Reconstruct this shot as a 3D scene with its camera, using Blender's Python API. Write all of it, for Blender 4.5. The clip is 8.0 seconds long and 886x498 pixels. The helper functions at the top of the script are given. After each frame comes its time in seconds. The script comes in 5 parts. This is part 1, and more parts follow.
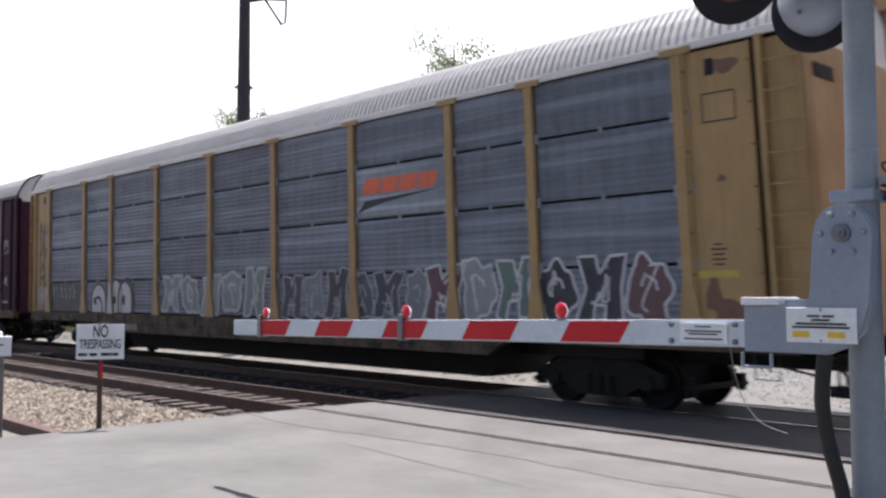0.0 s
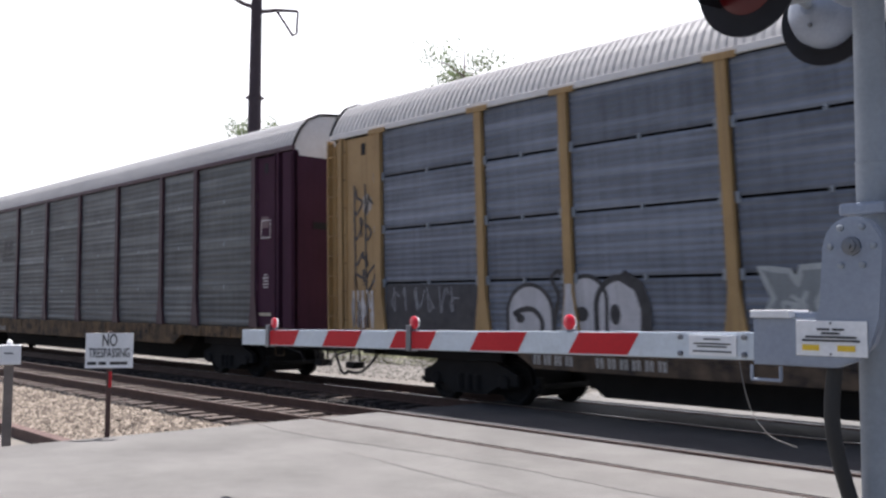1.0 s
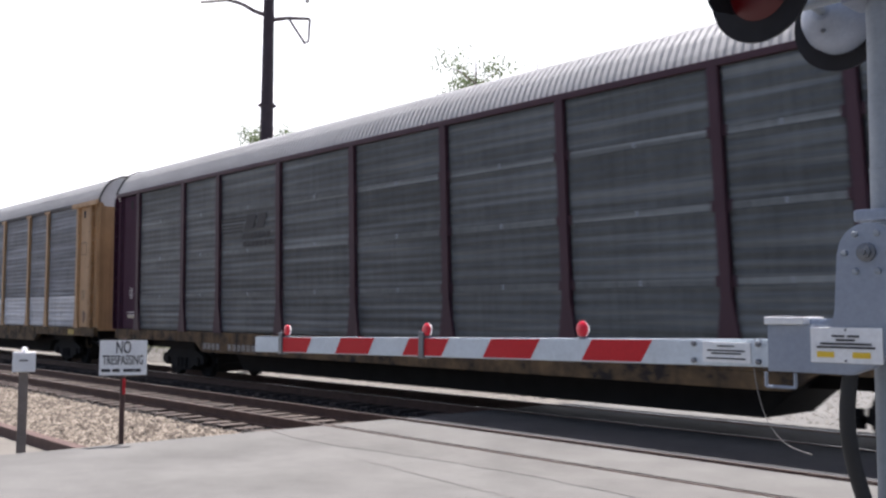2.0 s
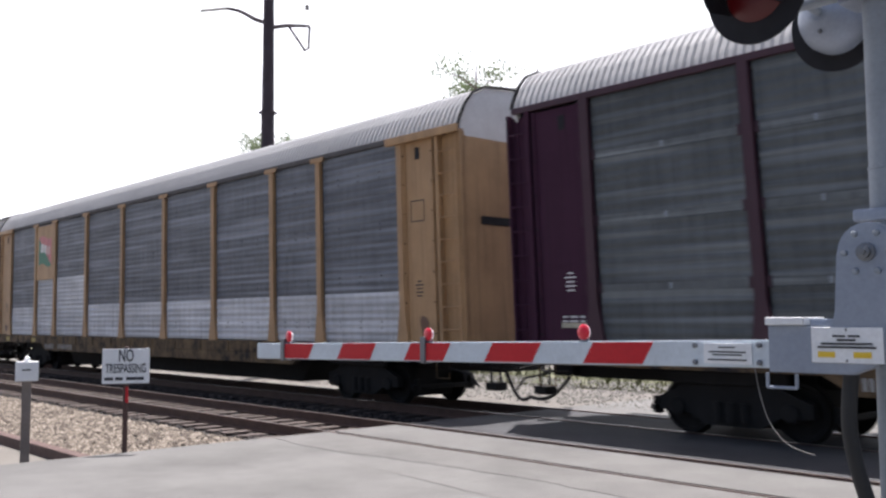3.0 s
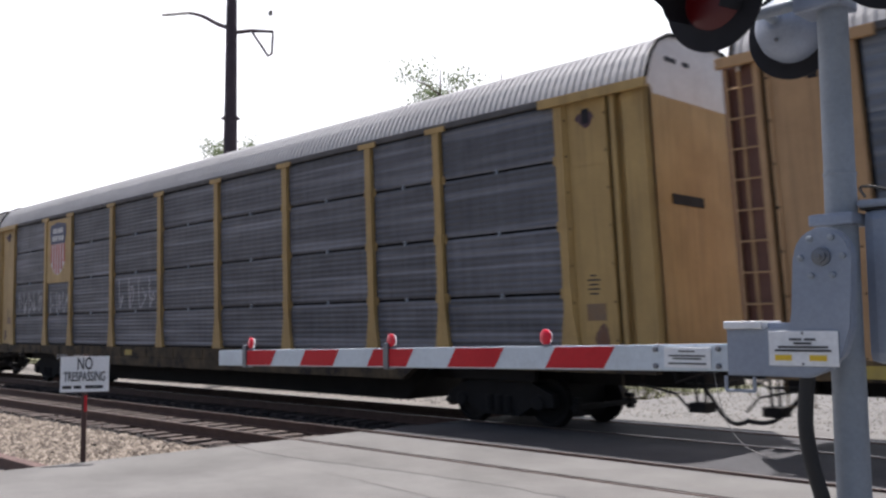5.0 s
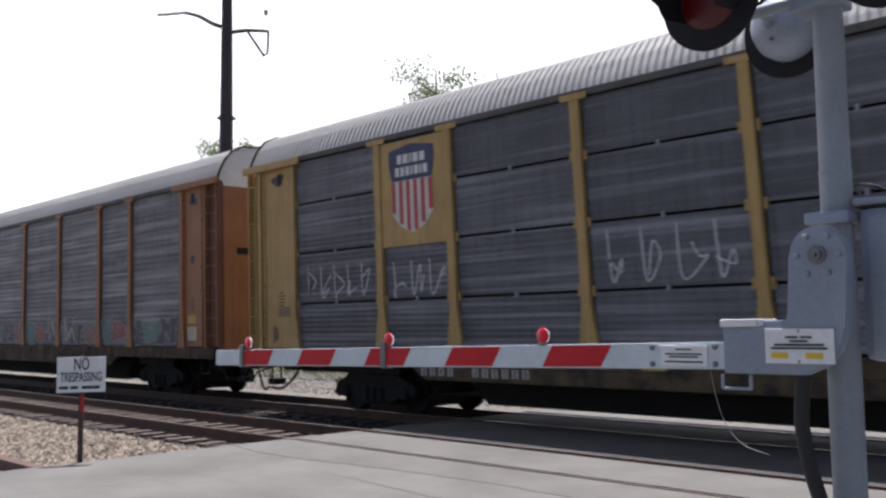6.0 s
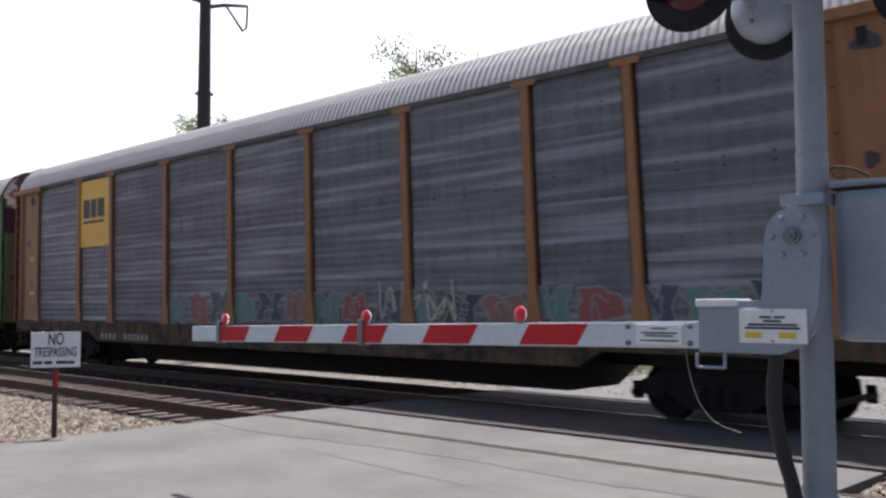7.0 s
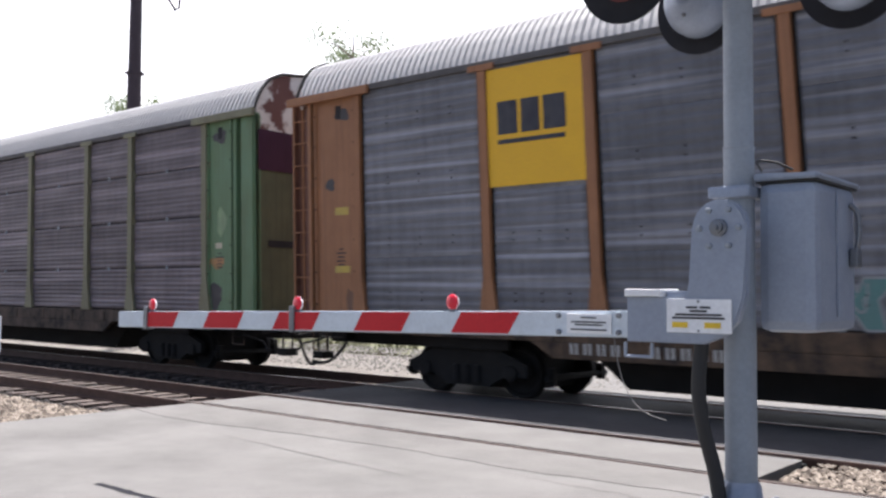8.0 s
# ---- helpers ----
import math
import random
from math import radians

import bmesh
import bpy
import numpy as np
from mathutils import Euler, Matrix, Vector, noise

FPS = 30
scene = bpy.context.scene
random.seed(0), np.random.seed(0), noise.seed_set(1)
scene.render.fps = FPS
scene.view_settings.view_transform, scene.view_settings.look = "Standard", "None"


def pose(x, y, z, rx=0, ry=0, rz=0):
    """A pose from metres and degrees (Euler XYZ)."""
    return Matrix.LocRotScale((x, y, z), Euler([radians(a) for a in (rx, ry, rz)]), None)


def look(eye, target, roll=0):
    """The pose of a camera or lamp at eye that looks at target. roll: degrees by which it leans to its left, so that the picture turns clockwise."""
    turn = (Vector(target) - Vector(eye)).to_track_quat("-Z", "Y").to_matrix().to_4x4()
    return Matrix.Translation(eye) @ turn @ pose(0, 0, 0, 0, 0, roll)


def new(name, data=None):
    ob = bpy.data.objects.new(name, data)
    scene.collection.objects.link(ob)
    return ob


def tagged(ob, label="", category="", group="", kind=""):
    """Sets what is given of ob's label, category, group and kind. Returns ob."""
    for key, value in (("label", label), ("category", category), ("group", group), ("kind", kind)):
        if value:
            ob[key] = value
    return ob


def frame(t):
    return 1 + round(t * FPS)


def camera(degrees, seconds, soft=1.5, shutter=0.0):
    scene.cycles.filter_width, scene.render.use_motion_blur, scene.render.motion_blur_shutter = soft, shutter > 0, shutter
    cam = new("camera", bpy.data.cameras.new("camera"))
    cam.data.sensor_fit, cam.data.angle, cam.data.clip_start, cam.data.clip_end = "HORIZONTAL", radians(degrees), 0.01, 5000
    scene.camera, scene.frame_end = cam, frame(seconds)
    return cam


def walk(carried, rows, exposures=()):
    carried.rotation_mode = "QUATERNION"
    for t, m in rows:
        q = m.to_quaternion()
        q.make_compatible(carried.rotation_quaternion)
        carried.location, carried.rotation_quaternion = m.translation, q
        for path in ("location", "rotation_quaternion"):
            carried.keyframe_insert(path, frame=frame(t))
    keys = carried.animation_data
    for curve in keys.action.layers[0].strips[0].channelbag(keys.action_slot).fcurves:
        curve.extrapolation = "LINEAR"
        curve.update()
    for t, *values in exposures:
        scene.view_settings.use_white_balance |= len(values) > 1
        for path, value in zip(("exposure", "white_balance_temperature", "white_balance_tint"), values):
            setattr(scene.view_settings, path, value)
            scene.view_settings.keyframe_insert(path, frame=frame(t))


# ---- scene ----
cam = camera(51.39, 8.0, soft=2.5, shutter=0.78)
scene.cycles.rolling_shutter_type, scene.cycles.rolling_shutter_duration = "TOP", 0.14
PATH = [
    (0, pose(-0.017, -0.006, 1.483, 93.08, -0.11, 46.53)),
    (0.5, pose(-0.017, -0.002, 1.490, 93.87, -0.19, 47.54)),
    (1, pose(-0.015, -0.002, 1.488, 93.72, -0.39, 47.09)),
    (1.5, pose(-0.018, -0.008, 1.492, 93.85, -0.60, 47.56)),
    (3, pose(-0.002, -0.001, 1.486, 94.45, 0.31, 48.03)),
    (3.5, pose(-0.000, 0.006, 1.482, 94.56, 0.06, 47.64)),
    (4, pose(0.004, -0.005, 1.482, 94.86, 0.00, 46.97)),
    (4.5, pose(0.006, 0.011, 1.480, 94.87, 0.30, 46.12)),
    (6, pose(0.011, -0.005, 1.479, 94.78, 0.75, 45.61)),
    (6.5, pose(0.012, -0.004, 1.476, 94.51, 0.64, 44.84)),
    (7, pose(0.011, -0.008, 1.470, 93.47, 0.25, 44.21)),
    (7.5, pose(0.017, 0.010, 1.467, 92.34, -0.23, 41.42)),
    (8, pose(0.009, 0.012, 1.465, 92.74, -0.36, 40.13)),
]
walk(cam, PATH, exposures=((0, 1.22, 6250, 14), (1.5, 1.2, 6250, 14), (3.5, 1.2, 6250, 14), (4.0, 1.05, 6250, 14), (4.5, 0.98, 6250, 14), (6.5, 0.85, 6250, 14), (7.0, 0.9, 6250, 14), (7.5, 1.2, 6250, 14), (8, 1.48, 6250, 14)))

# ---- light ----
SUN_FROM = Vector((-0.17, 0.235, 1.0)).normalized()
sun_data = bpy.data.lights.new("sun", "SUN")
sun_data.energy, sun_data.angle, sun_data.color = 4.6, radians(0.6), (1.0, 0.955, 0.9)
sun = new("sun", sun_data)
sun.matrix_world = look(SUN_FROM * 50, (0, 0, 0))
world = bpy.data.worlds.new("sky")
scene.world = world
world.use_nodes = True
wn = world.node_tree
sky = wn.nodes.new("ShaderNodeTexSky")
sky.sky_type, sky.sun_disc = "NISHITA", False
sky.sun_elevation = math.asin(SUN_FROM.z)
sky.sun_rotation = math.atan2(SUN_FROM.x, SUN_FROM.y)
sky.air_density, sky.dust_density, sky.ozone_density = 1.0, 3.5, 1.0
wn.links.new(sky.outputs[0], wn.nodes["Background"].inputs[0])
wn.nodes["Background"].inputs[1].default_value = 0.058


# ---- materials ----
def material(name, color, rough=0.6, metal=0.0, dark=None, scale=3.0, grain=40.0, amount=0.5, bump=0.15, bump_scale=None,
             per_object=0.0, streaks=False, sheen_bands=None, plaid=0.0, spots=None, spot_at=0.62, emit=None, emit_power=0.0, stretch=(1, 1, 1)):
    """Paint or surface with stains at two scales, optional painted highlight bands, fine relief, and a slight shift
    from piece to piece.
    """
    m = bpy.data.materials.new(name)
    m.use_nodes = True
    nt = m.node_tree
    n, link = nt.nodes, nt.links.new
    b = n["Principled BSDF"]
    b.inputs["Metallic"].default_value = metal
    co = n.new("ShaderNodeTexCoord")
    mp = n.new("ShaderNodeMapping")
    mp.inputs["Scale"].default_value = stretch
    where = co.outputs["Object"]
    if per_object:
        info = n.new("ShaderNodeObjectInfo")
        spread = n.new("ShaderNodeVectorMath")
        spread.operation = "MULTIPLY_ADD"
        spread.inputs[0].default_value = (37.0, 0.0, 53.0)
        link(info.outputs["Random"], spread.inputs[1])
        link(where, spread.inputs[2])
        where = spread.outputs[0]
    link(where, mp.inputs["Vector"])
    big = n.new("ShaderNodeTexNoise")
    big.inputs["Scale"].default_value, big.inputs["Detail"].default_value, big.inputs["Roughness"].default_value = scale, 6, 0.65
    fine = n.new("ShaderNodeTexNoise")
    fine.inputs["Scale"].default_value, fine.inputs["Detail"].default_value = grain, 4
    link(mp.outputs[0], big.inputs["Vector"])
    link(mp.outputs[0], fine.inputs["Vector"])
    dark = dark or tuple(c * 0.5 for c in color)
    ramp = n.new("ShaderNodeMapRange")
    ramp.inputs["From Min"].default_value, ramp.inputs["From Max"].default_value = 0.35, 0.7
    ramp.inputs["To Max"].default_value = amount
    link(big.outputs["Fac"], ramp.inputs["Value"])
    mix = n.new("ShaderNodeMix")
    mix.data_type = "RGBA"
    mix.inputs["A"].default_value, mix.inputs["B"].default_value = (*color, 1), (*dark, 1)
    link(ramp.outputs[0], mix.inputs["Factor"])
    out = mix.outputs["Result"]
    if streaks:
        ms = n.new("ShaderNodeMapping")
        ms.inputs["Scale"].default_value = (6, 6, 0.25)
        link(where, ms.inputs["Vector"])
        st = n.new("ShaderNodeTexNoise")
        st.inputs["Scale"].default_value, st.inputs["Detail"].default_value = 2.0, 5
        link(ms.outputs[0], st.inputs["Vector"])
        sr = n.new("ShaderNodeMapRange")
        sr.inputs["From Min"].default_value, sr.inputs["From Max"].default_value, sr.inputs["To Max"].default_value = 0.5, 0.75, 0.6
        link(st.outputs["Fac"], sr.inputs["Value"])
        sm = n.new("ShaderNodeMix")
        sm.data_type = "RGBA"
        sm.inputs["B"].default_value = (*[c * 0.75 for c in dark], 1)
        link(sr.outputs[0], sm.inputs["Factor"])
        link(out, sm.inputs["A"])
        out = sm.outputs["Result"]
    # Lighter level bands mixed into the colour as painted highlights.
    if sheen_bands:
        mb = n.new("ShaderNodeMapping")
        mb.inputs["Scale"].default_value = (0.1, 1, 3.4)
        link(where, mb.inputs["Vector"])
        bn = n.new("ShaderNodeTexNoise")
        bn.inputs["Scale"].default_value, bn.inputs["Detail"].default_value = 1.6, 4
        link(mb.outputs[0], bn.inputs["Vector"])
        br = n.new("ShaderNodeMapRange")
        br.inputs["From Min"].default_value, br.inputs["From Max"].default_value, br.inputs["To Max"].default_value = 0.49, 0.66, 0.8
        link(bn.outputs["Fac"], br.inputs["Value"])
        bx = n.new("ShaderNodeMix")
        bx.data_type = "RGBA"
        bx.inputs["B"].default_value = (*sheen_bands, 1)
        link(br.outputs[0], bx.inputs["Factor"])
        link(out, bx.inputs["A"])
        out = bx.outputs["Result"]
    if plaid:
        wv = n.new("ShaderNodeTexWave")
        wv.wave_type, wv.bands_direction = "BANDS", "X"
        wv.inputs["Scale"].default_value, wv.inputs["Distortion"].default_value, wv.inputs["Detail"].default_value = 1.05, 3.0, 3
        wv.inputs["Detail Scale"].default_value = 2.0
        link(where, wv.inputs["Vector"])
        wm = n.new("ShaderNodeMix")
        wm.data_type, wm.blend_type = "RGBA", "MULTIPLY"
        wm.inputs["Factor"].default_value = plaid
        link(out, wm.inputs["A"])
        link(wv.outputs["Color"], wm.inputs["B"])
        out = wm.outputs["Result"]
    if spots:
        sp = n.new("ShaderNodeMapRange")
        sp.inputs["From Min"].default_value, sp.inputs["From Max"].default_value = spot_at, spot_at + 0.06
        link(big.outputs["Fac"], sp.inputs["Value"])
        pm = n.new("ShaderNodeMix")
        pm.data_type = "RGBA"
        pm.inputs["B"].default_value = (*spots, 1)
        link(sp.outputs[0], pm.inputs["Factor"])
        link(out, pm.inputs["A"])
        out = pm.outputs["Result"]
    hv = n.new("ShaderNodeHueSaturation")
    val = n.new("ShaderNodeMath")
    val.operation = "MULTIPLY_ADD"
    val.inputs[1].default_value, val.inputs[2].default_value = 0.3, 0.85
    link(fine.outputs["Fac"], val.inputs[0])
    if per_object:
        pv = n.new("ShaderNodeMath")
        pv.operation = "MULTIPLY_ADD"
        pv.inputs[1].default_value = per_object
        link(info.outputs["Random"], pv.inputs[0])
        sub = n.new("ShaderNodeMath")
        sub.operation = "SUBTRACT"
        sub.inputs[1].default_value = per_object / 2
        link(val.outputs[0], sub.inputs[0])
        link(sub.outputs[0], pv.inputs[2])
        link(pv.outputs[0], hv.inputs["Value"])
    else:
        link(val.outputs[0], hv.inputs["Value"])
    link(out, hv.inputs["Color"])
    link(hv.outputs[0], b.inputs["Base Color"])
    rr = n.new("ShaderNodeMapRange")
    rr.inputs["To Min"].default_value, rr.inputs["To Max"].default_value = max(rough - 0.12, 0.05), min(rough + 0.15, 1)
    link(big.outputs["Fac"], rr.inputs["Value"])
    link(rr.outputs[0], b.inputs["Roughness"])
    bp = n.new("ShaderNodeBump")
    bp.inputs["Strength"].default_value, bp.inputs["Distance"].default_value = bump, 0.01
    if bump_scale:
        f2 = n.new("ShaderNodeTexNoise")
        f2.inputs["Scale"].default_value, f2.inputs["Detail"].default_value = bump_scale, 5
        link(mp.outputs[0], f2.inputs["Vector"])
        link(f2.outputs["Fac"], bp.inputs["Height"])
    else:
        link(fine.outputs["Fac"], bp.inputs["Height"])
    link(bp.outputs[0], b.inputs["Normal"])
    if emit:
        b.inputs["Emission Color"].default_value, b.inputs["Emission Strength"].default_value = (*emit, 1), emit_power
    return m


M = {}
M["concrete"] = material("road_surface", (0.124, 0.12, 0.114), 0.92, dark=(0.082, 0.079, 0.075), scale=0.8, grain=70, amount=0.9, bump=0.3)
M["crack"] = material("crack_dirt", (0.085, 0.081, 0.077), 0.95, scale=5)
# Same asphalt as the road, with the train's shade put into its colour.
M["shade_asphalt"] = material("shade_darkened_asphalt", (0.052, 0.051, 0.055), 0.95, dark=(0.032, 0.031, 0.033), scale=0.9, grain=70, amount=0.9, bump=0.4)
M["patch"] = material("asphalt_patch", (0.12, 0.115, 0.109), 0.92, dark=(0.08, 0.077, 0.073), scale=0.9, grain=70, amount=0.9, bump=0.35)
# Old dark bed tone, lowered further to paint in the shade under the train.
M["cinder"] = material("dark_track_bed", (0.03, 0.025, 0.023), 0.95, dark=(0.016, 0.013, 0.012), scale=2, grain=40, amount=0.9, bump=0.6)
M["ballast"] = material("ballast_stone", (0.40, 0.36, 0.31), 0.9, dark=(0.2, 0.17, 0.15), scale=9, grain=60, amount=0.9, bump=0.5, per_object=0.3)
M["dirt"] = material("trackside_dirt", (0.14, 0.127, 0.11), 0.95, dark=(0.09, 0.08, 0.07), scale=1.5, grain=50, bump=0.5)
M["grass"] = material("dry_grass", (0.1, 0.105, 0.05), 0.9, dark=(0.1, 0.09, 0.055), scale=1.0, grain=60, bump=0.6)
M["rail"] = material("rusty_rail", (0.11, 0.06, 0.045), 0.7, 0.3, dark=(0.05, 0.03, 0.025), scale=5, grain=80)
M["railtop"] = material("worn_rail_head", (0.22, 0.19, 0.18), 0.35, 0.9, scale=4, grain=80, amount=0.3)
M["tie"] = material("old_tie_wood", (0.075, 0.056, 0.047), 0.9, dark=(0.06, 0.045, 0.04), scale=4, grain=30, bump=0.6, per_object=0.4)
M["rubber"] = material("black_rubber", (0.02, 0.02, 0.02), 0.75, dark=(0.04, 0.037, 0.034), scale=3, grain=60)
M["alu"] = material("grey_painted_metal", (0.28, 0.315, 0.38), 0.42, 0.2, dark=(0.21, 0.24, 0.3), scale=4, grain=60, amount=0.5, bump=0.05)
M["galv"] = material("galvanised_pipe", (0.27, 0.30, 0.335), 0.6, 0.1, dark=(0.21, 0.235, 0.26), scale=7, grain=50, amount=0.6, bump=0.06)
M["bolt"] = material("bolt_steel", (0.2, 0.21, 0.23), 0.45, 0.7, scale=9)
M["white"] = material("white_sheeting", (0.78, 0.79, 0.8), 0.5, dark=(0.62, 0.62, 0.62), scale=3, grain=50, amount=0.4, bump=0.03)
M["arm_white"] = material("pale_blue_white_sheeting", (0.6, 0.66, 0.71), 0.5, dark=(0.46, 0.5, 0.53), scale=3, grain=50, amount=0.5, bump=0.03)
M["red"] = material("red_sheeting", (0.52, 0.014, 0.02), 0.75, dark=(0.4, 0.012, 0.018), scale=3, grain=50, amount=0.4, bump=0.03)
M["lamp_red"] = material("red_lens_glass", (0.5, 0.006, 0.025), 0.3, scale=6, amount=0.4, bump=0.04, emit=(1, 0.02, 0.05), emit_power=0.03)
M["lens_dark"] = material("dim_red_lens", (0.035, 0.003, 0.005), 0.4, scale=6, amount=0.5, bump=0.03, emit=(1, 0.03, 0.04), emit_power=0.007)
M["black"] = material("black_paint", (0.008, 0.008, 0.012), 0.8, scale=4, bump=0.04)
M["yellow"] = material("yellow_sticker", (0.75, 0.5, 0.03), 0.5, scale=6, amount=0.2, bump=0.02)
M["ink"] = material("black_ink", (0.02, 0.02, 0.025), 0.6, scale=9, amount=0.2, bump=0.02)
M["post_wood"] = material("brown_post", (0.1, 0.06, 0.05), 0.85, dark=(0.05, 0.03, 0.03), scale=6, grain=50, bump=0.5)
M["grey_post"] = material("weathered_wood", (0.22, 0.19, 0.17), 0.9, dark=(0.12, 0.1, 0.09), scale=6, grain=50, bump=0.5)
M["pole"] = material("dark_steel_pole", (0.055, 0.04, 0.05), 0.7, 0.2, dark=(0.03, 0.022, 0.028), scale=3, grain=50)
M["wire"] = material("aged_wire", (0.25, 0.24, 0.23), 0.6, 0.4, scale=5)
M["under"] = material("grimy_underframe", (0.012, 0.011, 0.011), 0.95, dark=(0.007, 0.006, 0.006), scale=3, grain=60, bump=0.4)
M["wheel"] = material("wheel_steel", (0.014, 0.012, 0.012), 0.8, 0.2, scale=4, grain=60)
M["roof"] = material("pale_roof_sheet", (0.4, 0.397, 0.4), 0.6, 0.0, dark=(0.29, 0.287, 0.287), scale=1.5, grain=30, amount=0.6, bump=0.08, stretch=(0.3, 1, 1))
M["endwhite"] = material("white_end_sheet", (0.7, 0.69, 0.68), 0.6, dark=(0.5, 0.48, 0.46), scale=2, grain=30, amount=0.5, bump=0.05)
M["eave"] = material("dark_eave_strip", (0.11, 0.105, 0.105), 0.8, dark=(0.06, 0.055, 0.055), scale=2, grain=30, amount=0.8, bump=0.1)
M["leaf"] = material("leaf", (0.12, 0.15, 0.06), 0.6, dark=(0.08, 0.11, 0.04), scale=0.5, grain=5, bump=0.1)
leaf_nodes = M["leaf"].node_tree
through_light = leaf_nodes.nodes.new("ShaderNodeBsdfTranslucent")
through_light.inputs["Color"].default_value = (0.15, 0.19, 0.1, 1)
leaf_mix = leaf_nodes.nodes.new("ShaderNodeMixShader")
leaf_mix.inputs[0].default_value = 0.55
leaf_nodes.links.new(leaf_nodes.nodes["Principled BSDF"].outputs[0], leaf_mix.inputs[1])
leaf_nodes.links.new(through_light.outputs[0], leaf_mix.inputs[2])
leaf_nodes.links.new(leaf_mix.outputs[0], leaf_nodes.nodes["Material Output"].inputs["Surface"])
M["bark"] = material("bark", (0.12, 0.09, 0.07), 0.9, scale=4, grain=30, bump=0.6)


# ---- mesh helpers ----
def box(bm, x0, x1, y0, y1, z0, z1, bevel=0.0):
    v = [bm.verts.new((x, y, z)) for z in (z0, z1) for y in (y0, y1) for x in (x0, x1)]
    faces = [bm.faces.new([v[i] for i in q]) for q in ((0, 2, 3, 1), (4, 5, 7, 6), (0, 1, 5, 4), (2, 6, 7, 3), (0, 4, 6, 2), (1, 3, 7, 5))]
    if bevel:
        edges = list({e for f in faces for e in f.edges})
        bmesh.ops.bevel(bm, geom=edges, offset=bevel, segments=2, affect="EDGES", profile=0.6)
    return bm


def tube(bm, pts, r, sides=10, r_end=None, caps=True):
    """A round bar along a polyline."""
    pts = [Vector(q) for q in pts]
    rings = []
    for i, q in enumerate(pts):
        d = (pts[min(i + 1, len(pts) - 1)] - pts[max(i - 1, 0)]).normalized()
        a = d.cross(Vector((0, 0, 1)) if abs(d.z) < 0.9 else Vector((1, 0, 0))).normalized()
        b = d.cross(a)
        rad = r + ((r_end if r_end is not None else r) - r) * i / max(len(pts) - 1, 1)
        rings.append([bm.verts.new(q + rad * (math.cos(k * math.tau / sides) * a + math.sin(k * math.tau / sides) * b)) for k in range(sides)])
    for s, e in zip(rings, rings[1:]):
        for k in range(sides):
            f = bm.faces.new((s[k], s[(k + 1) % sides], e[(k + 1) % sides], e[k]))
            f.smooth = sides > 6
    if caps:
        bm.faces.new(rings[0][::-1])
        bm.faces.new(rings[-1])
    return bm


def lathe(bm, c, axis, profile, sides=24):
    """A turned body: profile of (distance along axis, radius) about the line through c."""
    c, axis = Vector(c), Vector(axis).normalized()
    a = axis.cross(Vector((0, 0, 1)) if abs(axis.z) < 0.9 else Vector((1, 0, 0))).normalized()
    b = axis.cross(a)
    rings = []
    for d, r in profile:
        rings.append([bm.verts.new(c + axis * d + max(r, 0.0005) * (math.cos(k * math.tau / sides) * a + math.sin(k * math.tau / sides) * b)) for k in range(sides)])
    for s, e in zip(rings, rings[1:]):
        for k in range(sides):
            bm.faces.new((s[k], s[(k + 1) % sides], e[(k + 1) % sides], e[k])).smooth = True
    bm.faces.new(rings[0][::-1])
    bm.faces.new(rings[-1])
    return bm


def plate(bm, outline, y0, y1):
    """An upright plate: outline of (x, z), from y0 to y1."""
    f = [bm.verts.new((x, y0, z)) for x, z in outline]
    g = [bm.verts.new((x, y1, z)) for x, z in outline]
    bm.faces.new(f)
    bm.faces.new(g[::-1])
    for i in range(len(f)):
        j = (i + 1) % len(f)
        bm.faces.new((f[i], g[i], g[j], f[j]))
    return bm


def mesh_of(name, bm, mat):
    bmesh.ops.recalc_face_normals(bm, faces=bm.faces)
    for e in bm.edges:
        if len(e.link_faces) == 2 and e.calc_face_angle(0) > 0.6:
            e.smooth = False
    me = bpy.data.meshes.new(name)
    bm.to_mesh(me)
    bm.free()
    me.materials.append(mat)
    return me


def part(name, bm, mat, parent=None, label=""):
    ob = new(name, bm if isinstance(bm, bpy.types.Mesh) else mesh_of(name, bm, mat))
    if parent:
        ob.parent = parent
    return tagged(ob, label=label)


def B():
    return bmesh.new()


def text_mesh(body, size, width):
    """Lettering as a mesh in the x-z plane, fitted to a width."""
    cu = bpy.data.curves.new("lettering", "FONT")
    cu.body, cu.size, cu.extrude, cu.align_x, cu.align_y = body, size, 0.0015, "CENTER", "CENTER"
    cu.offset = size * 0.012
    ob = bpy.data.objects.new("lettering", cu)
    scene.collection.objects.link(ob)
    bpy.context.view_layer.update()
    me = bpy.data.meshes.new_from_object(ob.evaluated_get(bpy.context.evaluated_depsgraph_get()))
    bpy.data.objects.remove(ob)
    xs = [v.co.x for v in me.vertices]
    k = width / (max(xs) - min(xs))
    me.transform(Matrix.Rotation(radians(90), 4, "X") @ Matrix.Diagonal((k, 1, 1, 1)))
    return me


